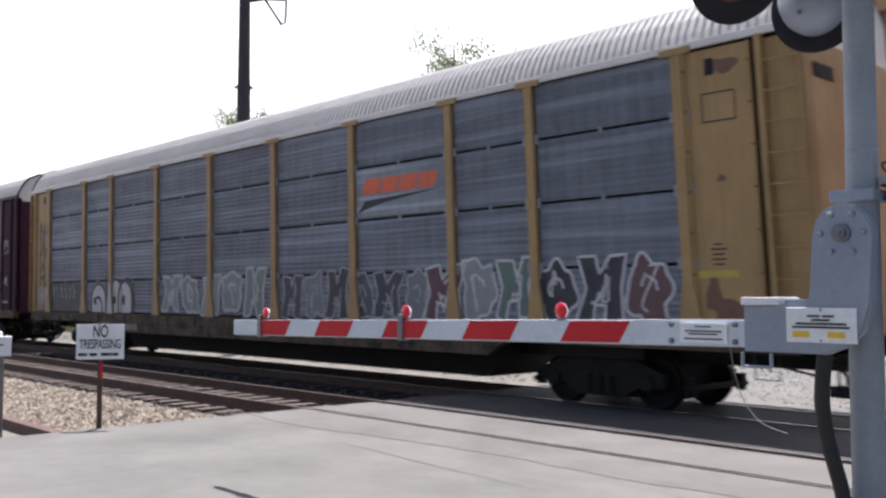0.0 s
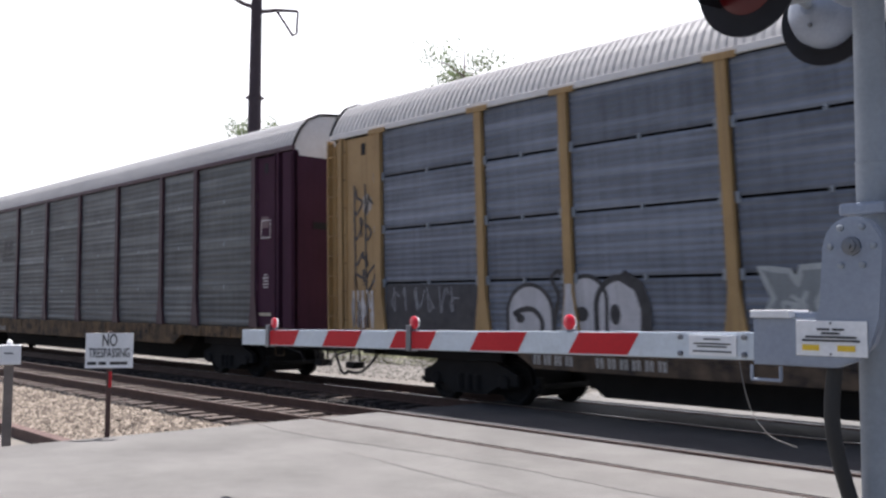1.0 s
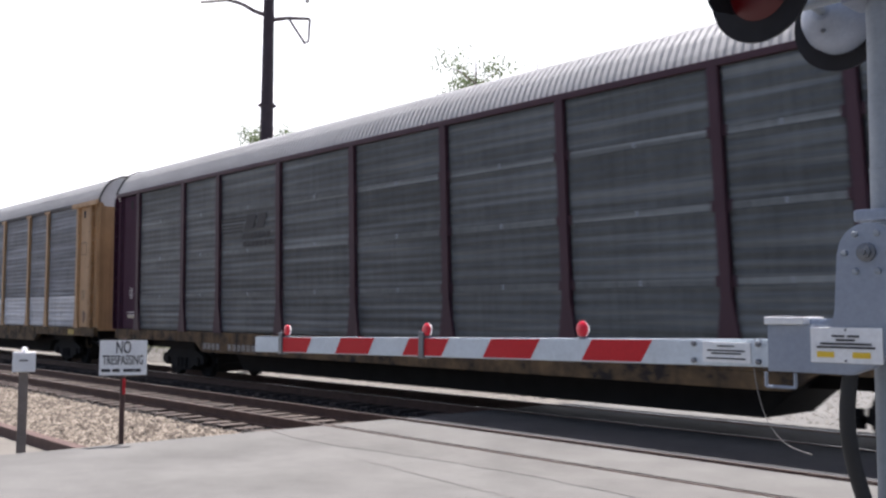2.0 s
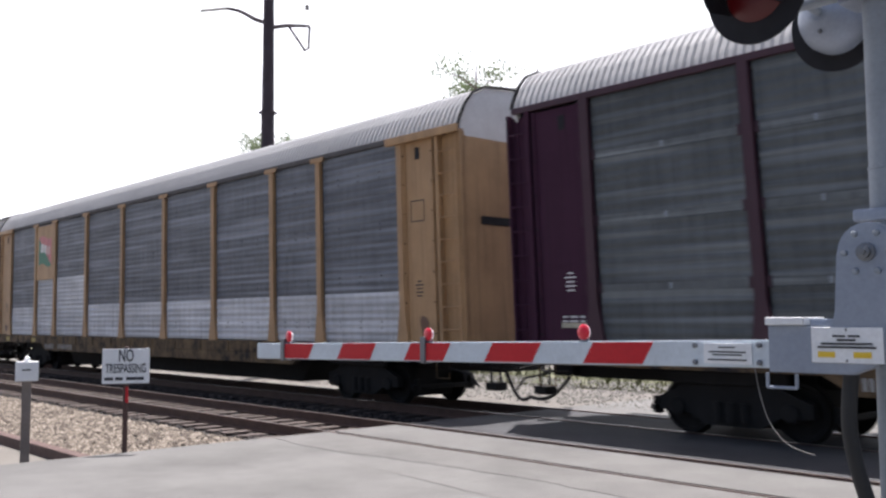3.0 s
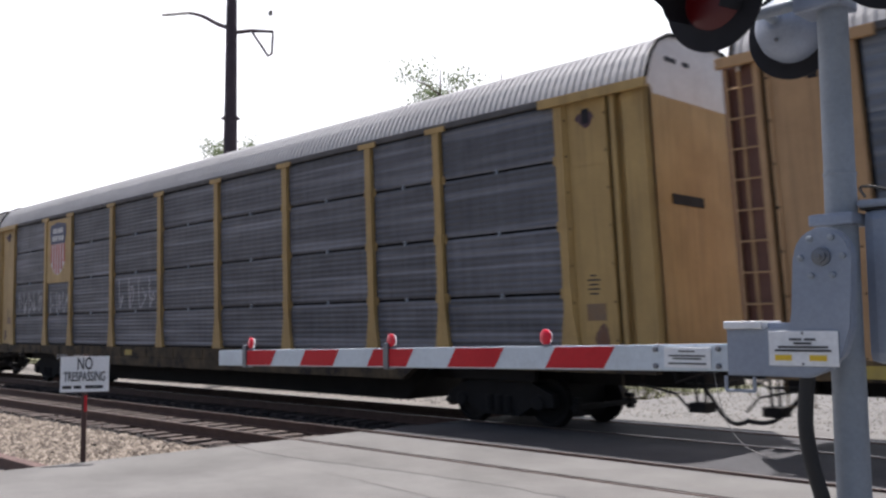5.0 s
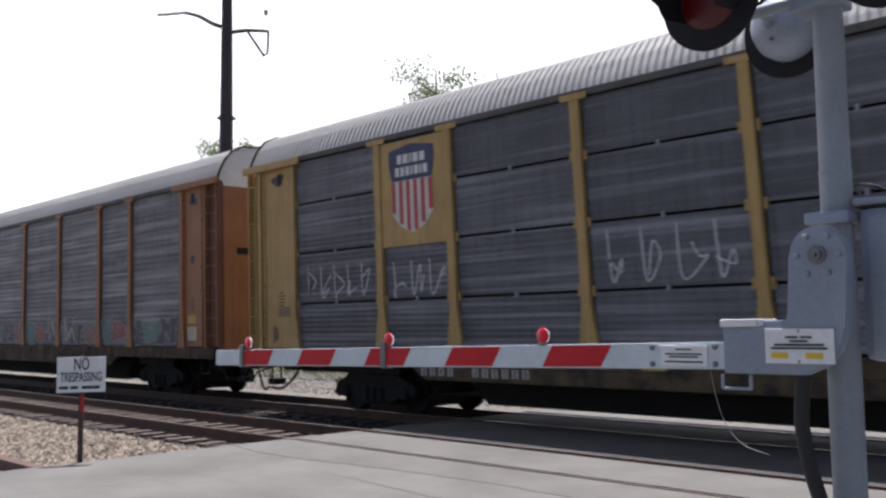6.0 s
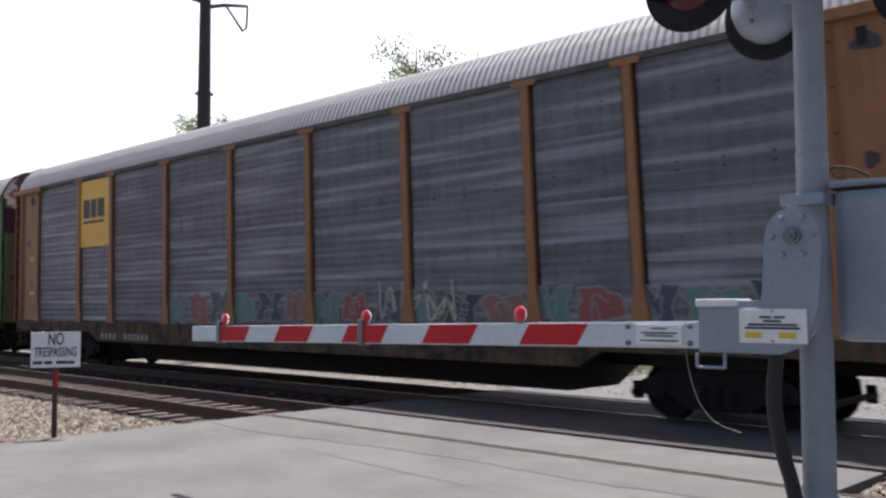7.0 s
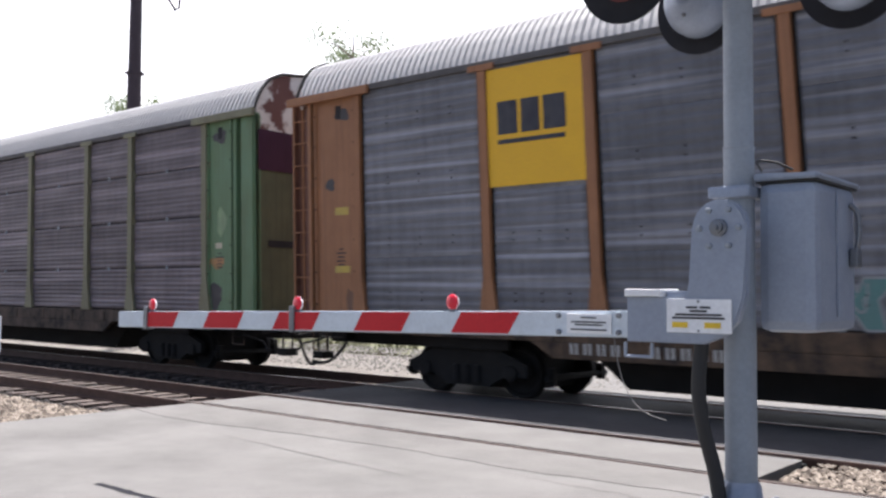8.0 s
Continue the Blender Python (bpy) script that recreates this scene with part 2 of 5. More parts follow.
# ---- the hazy sky low over the horizon ----
def build_haze():
    m = bpy.data.materials.new("white_haze")
    m.use_nodes = True
    b = m.node_tree.nodes["Principled BSDF"]
    b.inputs["Base Color"].default_value = (0.8, 0.8, 0.8, 1)
    b.inputs["Emission Color"].default_value, b.inputs["Emission Strength"].default_value = (1.0, 0.985, 0.99, 1), 0.6
    bm = B()
    ring = []
    for i in range(41):
        a = radians(-25 + 140 * i / 40)
        ring.append([bm.verts.new((-560 * math.sin(a), 560 * math.cos(a), z)) for z in (-3, 120, 270)])
    for p, q in zip(ring, ring[1:]):
        for k in (0, 1):
            bm.faces.new((p[k], q[k], q[k + 1], p[k + 1])).smooth = True
    tagged(part("backdrop", bm, m), "pale white hazy sky low over the horizon", "sky", kind="structure")


build_haze()


# ---- ground ----
NEAR_RAILS, FAR_RAILS = (8.4, 9.93), (12.25, 13.75)
RAIL_Z, ROAD_Z, GROUND_Z = -0.222, -0.236, -0.5
ROAD_X0, ROAD_X1 = -12.08, -3.34
NEAR = 1.15


def near_z(z):
    """Height of a roadside point, from its height on a plan drawn at 1 : NEAR about eye level."""
    return 1.48 + NEAR * (z - 1.48)


def build_ground():
    bm = B()
    xs = [-600, -200, -80, -40, -20, -10, 0, 10, 25, 60, 200, 600]
    ys = [-300, -80, -20, 2, 4, 6, 10.3, 15, 22, 40, 90, 250, 700]
    grid = [[bm.verts.new((x, y, GROUND_Z)) for x in xs] for y in ys]
    for r0, r1 in zip(grid, grid[1:]):
        for i in range(len(xs) - 1):
            bm.faces.new((r0[i], r0[i + 1], r1[i + 1], r1[i]))
    tagged(part("ground", bm, M["dirt"]), "pale dry gravelly dirt beside the tracks", "ground", kind="structure")
    # the road, laid over the tracks between the rails
    bm = B()
    spans = [(-14, 8.362), (8.55, 9.79), (9.968, 12.212), (12.4, 13.61), (13.788, 40)]
    for y0, y1 in (spans[0], spans[1], spans[4]):
        box(bm, ROAD_X0, 60 if y0 < -1 else (ROAD_X1 if y0 < 9 else 2.5), y0, y1, -0.55, ROAD_Z, 0.012)
    tagged(part("road", bm, M["concrete"]), "pale worn concrete and asphalt road over the crossing", "road", kind="structure")
    # Road around the far track, coloured darker as painted train shade.
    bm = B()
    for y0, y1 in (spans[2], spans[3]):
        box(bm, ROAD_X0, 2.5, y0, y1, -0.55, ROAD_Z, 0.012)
    tagged(part("track_asphalt", bm, M["shade_asphalt"]), "asphalt around the far track, train shade put into its dark colour", "road", kind="structure")
    # the newer strip of asphalt up to the first rail, with a ragged edge
    rng = random.Random(4)
    bm = B()
    n = 60
    lo, hi = [], []
    for i in range(n + 1):
        x = ROAD_X0 + 0.05 + i * 0.23
        y = 7.42 + 0.05 * math.sin(i * 0.37) + rng.uniform(-0.03, 0.03) - (0.25 * math.sin(min(i, 12) / 12 * math.pi))
        lo.append([bm.verts.new((x, y, z)) for z in (-0.33, -0.231)])
        hi.append([bm.verts.new((x, 8.362, z)) for z in (-0.33, -0.231)])
    for a, b, c, d in zip(lo, lo[1:], hi, hi[1:]):
        bm.faces.new((a[1], b[1], d[1], c[1]))
        bm.faces.new((a[0], b[0], b[1], a[1]))
        bm.faces.new((c[0], c[1], d[1], d[0]))
    tagged(part("asphalt_strip", bm, M["patch"]), "grey asphalt strip with a ragged edge beside the rail", "road", kind="structure")
    for (x0, y0), (x1, y1), seed in (((-9.4, 6.8), (-5.3, 6.35), 1), ((-5.3, 7.13), (-1.15, 6.9), 5)):
        r2 = random.Random(seed)
        bm = B()
        left, right = [], []
        for i in range(29):
            q = i / 28
            w = 0.006 * math.sin(math.pi * min(1, q * 1.02)) + 0.0015
            x, y = x0 + (x1 - x0) * q + r2.uniform(-0.03, 0.03), y0 + (y1 - y0) * q + r2.uniform(-0.035, 0.035)
            left.append(bm.verts.new((x + w * 0.3, y - w, ROAD_Z + 0.0045)))
            right.append(bm.verts.new((x - w * 0.3, y + w, ROAD_Z + 0.0045)))
        for i in range(28):
            bm.faces.new((left[i], left[i + 1], right[i + 1], right[i]))
        tagged(part("road_crack", bm, M["crack"]), "thin dark crack in the road surface", "road crack", kind="structure")
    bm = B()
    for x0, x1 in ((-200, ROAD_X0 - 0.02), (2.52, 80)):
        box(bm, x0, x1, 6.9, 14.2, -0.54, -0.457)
    tagged(part("track_bed", bm, M["cinder"]), "dark cinder bed under the tracks, train shade included in its colour", "track bed", kind="structure")
    bm = B()
    box(bm, -200, 80, 21, 27, -0.54, -0.42)
    tagged(part("verge", bm, M["grass"]), "strip of dry green grass beyond the tracks", "grass", kind="structure")
    bm = B()
    for y in NEAR_RAILS + FAR_RAILS:
        box(bm, ROAD_X0, ROAD_X1, y - 0.2, y + 0.2, -0.55, -0.29)
    tagged(part("flangeway_filler", bm, M["rubber"]), "black rubber filler in the rail grooves", "crossing filler", kind="structure")


def build_tracks():
    for n, (a, b) in enumerate((NEAR_RAILS, FAR_RAILS)):
        tr = new("railway_track")
        tr.matrix_basis = pose(0, 0, RAIL_Z)
        tagged(tr, "rusty steel rails on weathered wooden ties", "railway track", group="tracks", kind="structure")
        for y in (a, b):
            bm = B()
            for y0, y1, z0, z1 in ((-0.07, 0.07, -0.175, -0.155), (-0.01, 0.01, -0.155, -0.04), (-0.036, 0.036, -0.04, -0.004)):
                box(bm, -160, 60, y + y0, y + y1, z0, z1)
            rail = part("rail", bm, M["rail"], tr)
            bm = B()
            box(bm, -160, 60, y - 0.026, y + 0.026, -0.004, 0.0)
            part("rail_head", bm, M["railtop"], rail, "worn shiny running surface")
        tie = B()
        box(tie, -0.11, 0.11, (a + b) / 2 - 1.3, (a + b) / 2 + 1.3, -0.35, -0.178, 0.012)
        me = mesh_of("tie", tie, M["tie"])
        rng = random.Random(5 + n)
        x = -70.0
        while x < 15:
            if not ROAD_X0 + 0.2 < x < ROAD_X1 - 0.2:
                t = new("tie", me)
                t.parent = tr
                t.matrix_basis = pose(x + rng.uniform(-0.03, 0.03), rng.uniform(-0.05, 0.05), rng.uniform(-0.008, 0.008), 0, 0, 0)
            x += 0.52


def stone_field(name, label, x0, x1, y0, y1, count, z, smin, smax, seed, mat="stones"):
    """Loose stones, many small rough lumps in one sheet."""
    rng = random.Random(seed)
    verts, faces = [], []
    base = [(0, 0, -0.7), (1, 0, -0.1), (0.2, 1, 0), (-1, 0.1, 0.05), (-0.1, -1, 0), (0.1, 0.05, 0.8)]
    tri = [(0, 2, 1), (0, 3, 2), (0, 4, 3), (0, 1, 4), (5, 1, 2), (5, 2, 3), (5, 3, 4), (5, 4, 1)]
    for _ in range(count):
        x, y = rng.uniform(x0, x1), rng.uniform(y0, y1)
        s, a = rng.uniform(smin, smax), rng.uniform(0, 6.28)
        o = len(verts)
        zz = z(x, y) if callable(z) else z
        for u, v, w in base:
            k = s * rng.uniform(0.75, 1.2)
            verts.append((x + k * (u * math.cos(a) - v * math.sin(a)), y + k * (u * math.sin(a) + v * math.cos(a)), zz + k * 0.8 * w))
        faces += [tuple(o + i for i in t) for t in tri]
    me = bpy.data.meshes.new(name)
    me.from_pydata(verts, [], faces)
    me.materials.append(M[mat])
    return tagged(new(name, me), label, "ballast", kind="stuff")


def stone_material(lo, mid_c, hi):
    m = M["ballast"].copy()
    n, link = m.node_tree.nodes, m.node_tree.links.new
    geo = n.new("ShaderNodeNewGeometry")
    ramp = n.new("ShaderNodeValToRGB")
    e = ramp.color_ramp.elements
    e[0].color, e[1].color = (*lo, 1), (*hi, 1)
    mid = e.new(0.5)
    mid.color = (*mid_c, 1)
    link(geo.outputs["Random Per Island"], ramp.inputs[0])
    link(ramp.outputs[0], n["Principled BSDF"].inputs["Base Color"])
    return m


M["stones"] = stone_material((0.055, 0.042, 0.032), (0.145, 0.117, 0.092), (0.31, 0.265, 0.215))
M["pale_stones"] = stone_material((0.1, 0.095, 0.088), (0.15, 0.143, 0.132), (0.22, 0.21, 0.195))
# Dirty track stones; extra darkness in the colour stands for train shade.
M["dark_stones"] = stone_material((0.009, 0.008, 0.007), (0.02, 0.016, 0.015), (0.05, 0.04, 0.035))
build_ground()
build_tracks()


stone_field("ballast_beside_track", "pale grey-brown crushed stone ballast beside the near track", -30, ROAD_X0 - 0.1, 5.04, 7.7, 11000, -0.44, 0.028, 0.068, 1)
stone_field("ballast_between_rails", "dirty crushed stone around the rails, darkened further as train shade", -60, ROAD_X0 - 0.1, 7.7, 14.1, 14000, -0.44, 0.03, 0.075, 2, "dark_stones")
stone_field("ballast_past_road", "crushed stone ballast past the end of the crossing", ROAD_X1 + 0.1, 3.4, 8.1, 10.0, 5000, -0.28, 0.023, 0.046, 3)


stone_field("gravel_beyond_track", "pale loose gravel beyond the far track", -45, 14, 14.6, 21, 16000, ROAD_Z, 0.02, 0.05, 4, "pale_stones")


def grass_tufts():
    """Thin dry blades standing in the verge."""
    rng = random.Random(17)
    verts, faces = [], []
    for _ in range(1500):
        cx, cy = rng.uniform(-60, 12), 20.6 + 6 * rng.random() ** 1.5
        for _ in range(7):
            x, y, a = cx + rng.gauss(0, 0.12), cy + rng.gauss(0, 0.12), rng.uniform(0, math.tau)
            h, w = rng.uniform(0.12, 0.42), 0.02
            o = len(verts)
            verts += [(x - w * math.cos(a), y - w * math.sin(a), -0.43), (x + w * math.cos(a), y + w * math.sin(a), -0.43), (x + rng.gauss(0, 0.09), y + rng.gauss(0, 0.09), -0.43 + h)]
            faces.append((o, o + 1, o + 2))
    me = bpy.data.meshes.new("grass_tufts")
    me.from_pydata(verts, [], faces)
    me.materials.append(M["grass"])
    tagged(new("grass_tufts", me), "dry yellow-green grass tufts beyond the tracks", "grass", kind="stuff")


grass_tufts()


# ---- the train ----
CAR, PITCH, SIDE_Y, WIDE = 27.2, 28.69, 11.5, 3.0
POSTS = (1.6, 4.45, 6.4, 9.28, 12.16, 15.04, 17.92, 20.8, 22.75, 25.6)
ROWS4 = ((1.05, 1.985), (1.985, 3.045), (3.045, 4.105), (4.105, 5.04))
ROWS_HIGH = ((1.05, 2.07), (2.07, 3.06), (3.06, 4.05), (4.05, 5.04))


def paint(name, c, rust=(0.16, 0.08, 0.05), **kw):
    c = tuple(u * 0.9 for u in c)
    return material(name, c, 0.6, dark=tuple(0.55 * u + 0.25 * w for u, w in zip(c, rust)), scale=1.4, grain=40, amount=0.6, bump=0.08, streaks=True, **kw)


def sill_paint(name, c):
    return material(name, tuple(u * 0.75 for u in c), 0.85, dark=(0.018, 0.014, 0.012), scale=2.2, spots=(0.022, 0.017, 0.015), spot_at=0.56, grain=30, amount=1.0, bump=0.2, streaks=True)


# Panel metal; its horizontal sheen is painted as paler bands of the base colour.
def sheet(name, c, sheen_gain=1.75, **kw):
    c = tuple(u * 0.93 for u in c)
    return material(name, c, 0.62, 0.2, dark=tuple(u * 0.6 for u in c), scale=1.1, grain=45, amount=0.8, bump=0.1, streaks=True, per_object=0.26, plaid=0.07, sheen_bands=tuple(min(0.85, sheen_gain * u + 0.015) for u in c), **kw)


STYLE = {
    "A": dict(label="dull yellow autorack car, blue-grey corrugated panels, graffiti along the bottom",
              post=paint("dull_yellow_paint", (0.42, 0.275, 0.115)), panel=sheet("blue_grey_panel", (0.18, 0.203, 0.248), sheen_gain=1.4), gap=0.045,
              sill=sill_paint("grimy_ochre_sill", (0.16, 0.11, 0.07)), end=None, eave=M["endwhite"]),
    "B": dict(label="maroon autorack rail car with grey-green corrugated side panels",
              post=paint("maroon_paint", (0.06, 0.02, 0.034), rust=(0.04, 0.02, 0.03)), panel=sheet("green_grey_panel", (0.114, 0.125, 0.13), sheen_gain=1.7), gap=0.004,
              sill=sill_paint("rusty_tan_sill", (0.24, 0.15, 0.07)), end=material("plum_end_paint", (0.046, 0.009, 0.03), 0.95, dark=(0.034, 0.007, 0.022), scale=1.4, grain=40, amount=0.6, bump=0.08, streaks=True), eave=None),
    "C": dict(label="tan autorack car, slate panels above a bright bare-metal row",
              post=paint("tan_paint", (0.52, 0.32, 0.155)), panel=sheet("slate_grey_panel", (0.17, 0.185, 0.212), sheen_gain=1.6), gap=0.004,
              low=sheet("bright_galvanised_panel", (0.6, 0.62, 0.65), sheen_gain=1.25), sill=sill_paint("ochre_sill", (0.26, 0.17, 0.08)), end=None, eave=M["eave"]),
    "D": dict(label="yellow autorack rail car with dark grey panels and chalk-white scrawls",
              post=paint("bright_yellow_paint", (0.5, 0.335, 0.12)), panel=sheet("charcoal_panel", (0.138, 0.142, 0.16)), gap=0.045,
              sill=sill_paint("dark_ochre_sill", (0.14, 0.1, 0.05)), end=None, eave=M["eave"]),
    "E": dict(label="brown-orange autorack rail car with weathered grey corrugated panels",
              post=paint("rust_orange_paint", (0.34, 0.15, 0.064)), panel=sheet("weathered_grey_panel", (0.178, 0.18, 0.2), sheen_gain=2.0), gap=0.004,
              sill=sill_paint("rust_brown_sill", (0.16, 0.1, 0.06)), end=None, eave=M["eave"]),
    "F": dict(label="green-ended autorack rail car with purplish grey panels",
              post=paint("olive_paint", (0.2, 0.2, 0.12)), panel=sheet("purple_grey_panel", (0.155, 0.134, 0.15)), gap=0.03,
              sill=sill_paint("dull_brown_sill", (0.14, 0.1, 0.075)), end=paint("faded_green_paint", (0.125, 0.235, 0.125), rust=(0.2, 0.14, 0.03)), eave=M["eave"]),
}
PANEL_CACHE = {}
M["band"] = sheet("pale_band_metal", (0.17, 0.185, 0.19))


def clamp_mesh(mat):
    k = ("clamp", mat.name)
    if k not in PANEL_CACHE:
        PANEL_CACHE[k] = mesh_of("clamp", box(B(), -0.03, 0.03, -0.028, 0.02, -0.08, 0.08, 0.006), mat)
    return PANEL_CACHE[k]


def stud_mesh():
    if "stud" not in PANEL_CACHE:
        PANEL_CACHE["stud"] = mesh_of("seam_stud", box(B(), -0.025, 0.025, -0.016, 0.03, -0.045, 0.045, 0.006), M["galv"])
    return PANEL_CACHE["stud"]


def rivet_mesh():
    if "rivet" not in PANEL_CACHE:
        PANEL_CACHE["rivet"] = mesh_of("rivet", lathe(B(), (0, 0, 0), (0, -1, 0), [(0, 0.02), (0.012, 0.012)], 6), M["under"])
    return PANEL_CACHE["rivet"]


def rung_mesh(mat):
    k = ("rung", mat.name)
    if k not in PANEL_CACHE:
        PANEL_CACHE[k] = mesh_of("rung", tube(B(), [(-0.245, 0, 0), (0.245, 0, 0)], 0.014, 6), mat)
    return PANEL_CACHE[k]


def panel_mesh(w, h, mat, rib):
    key = (round(w, 3), round(h, 3), mat.name)
    if key not in PANEL_CACHE:
        bm = B()
        n = round(h / rib)
        p = h / n
        deep = 0.015
        prof = [(deep * (0.5 + 0.5 * math.cos(math.tau * k / 8)), k * p / 8) for k in range(8 * n + 1)]
        lo = [bm.verts.new((0, y, z)) for y, z in prof]
        hi = [bm.verts.new((w, y, z)) for y, z in prof]
        for i in range(len(prof) - 1):
            bm.faces.new((lo[i], hi[i], hi[i + 1], lo[i + 1])).smooth = True
        back = [bm.verts.new(q) for q in ((0, 0.05, 0), (w, 0.05, 0), (w, 0.05, h), (0, 0.05, h))]
        bm.faces.new(back[::-1])
        bm.faces.new((lo[0], hi[0], back[1], back[0]))
        bm.faces.new((lo[-1], back[3], back[2], hi[-1]))
        PANEL_CACHE[key] = mesh_of("panel", bm, mat)
    return PANEL_CACHE[key]


ROOF_PROFILE = ((-0.03, 5.14), (0.03, 5.3), (0.16, 5.55), (0.36, 5.78), (0.68, 5.93), (1.5, 6.02), (2.32, 5.93), (2.64, 5.78), (2.84, 5.55), (2.97, 5.3), (3.03, 5.14))


def roof_mesh(mat, x_end):
    bm = B()
    rows = []
    x, k = 0.0, 0
    xs = []
    while x < x_end:
        xs += [(x, 0), (x + 0.05, 0), (x + 0.07, 1), (x + 0.12, 1)]
        x += 0.14
    xs = [q for q in xs if q[0] <= x_end] + [(x_end, 0)]
    for x, up in xs:
        rows.append([bm.verts.new((x, y + (0.0 if up else (0.024 if y < 1.5 else -0.024) * (abs(y - 1.5) > 0.7)), z - (0 if up else 0.024))) for y, z in ROOF_PROFILE])
    for a, b in zip(rows, rows[1:]):
        for i in range(len(ROOF_PROFILE) - 1):
            bm.faces.new((a[i], b[i], b[i + 1], a[i + 1]))
    return mesh_of("roof", bm, mat)


def wheelset_mesh():
    bm = B()
    for y, s in ((-0.75, -1), (0.75, 1)):
        lathe(bm, (0, y, 0), (0, s, 0), [(-0.085, 0.44), (-0.06, 0.445), (-0.055, 0.415), (0.055, 0.405), (0.06, 0.36), (0.02, 0.33), (0.02, 0.16), (0.07, 0.13), (0.08, 0.07)], 28)
    tube(bm, [(0, -1.05, 0), (0, 1.05, 0)], 0.075, 12)
    return mesh_of("wheelset", bm, M["wheel"])


def truck_mesh():
    bm = B()
    for y in (-1.0, 1.0):
        plate(bm, [(-1.2, 0.56), (-1.2, 0.36), (-0.72, 0.34), (-0.42, 0.18), (0.42, 0.18), (0.72, 0.34), (1.2, 0.36), (1.2, 0.56), (0.85, 0.7), (0.5, 0.86), (-0.5, 0.86), (-0.85, 0.7)], y - 0.07, y + 0.07)
        for x in (-0.89, 0.89):
            lathe(bm, (x, y - 0.12, 0.42), (0, 1, 0), [(0, 0.1), (0.02, 0.13), (0.22, 0.13), (0.24, 0.1)], 14)
        for k in range(3):
            tube(bm, [(-0.22 + 0.22 * k, y - 0.05, 0.24), (-0.22 + 0.22 * k, y - 0.05, 0.52)], 0.085, 10)
    box(bm, -0.3, 0.3, -1.05, 1.05, 0.48, 0.95, 0.03)
    box(bm, -1.05, 1.05, -0.6, 0.6, 0.14, 1.0, 0.03)
    box(bm, -0.95, 0.95, -1.2, -1.1, 0.78, 0.98, 0.02)
    for x in (-1.45, 1.45):
        tube(bm, [(x, -0.9, 0.36), (x, 0.9, 0.36)], 0.05, 8)
        for y in (-0.75, 0.75):
            box(bm, x - 0.06, x + 0.06, y - 0.06, y + 0.06, 0.26, 0.52)
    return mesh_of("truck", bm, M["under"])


WHEELSET, TRUCK = wheelset_mesh(), truck_mesh()
WHEELS, CARS = [], []


M["rusty_bay"] = paint("rust_brown_bay_paint", (0.17, 0.075, 0.05), rust=(0.08, 0.03, 0.03))


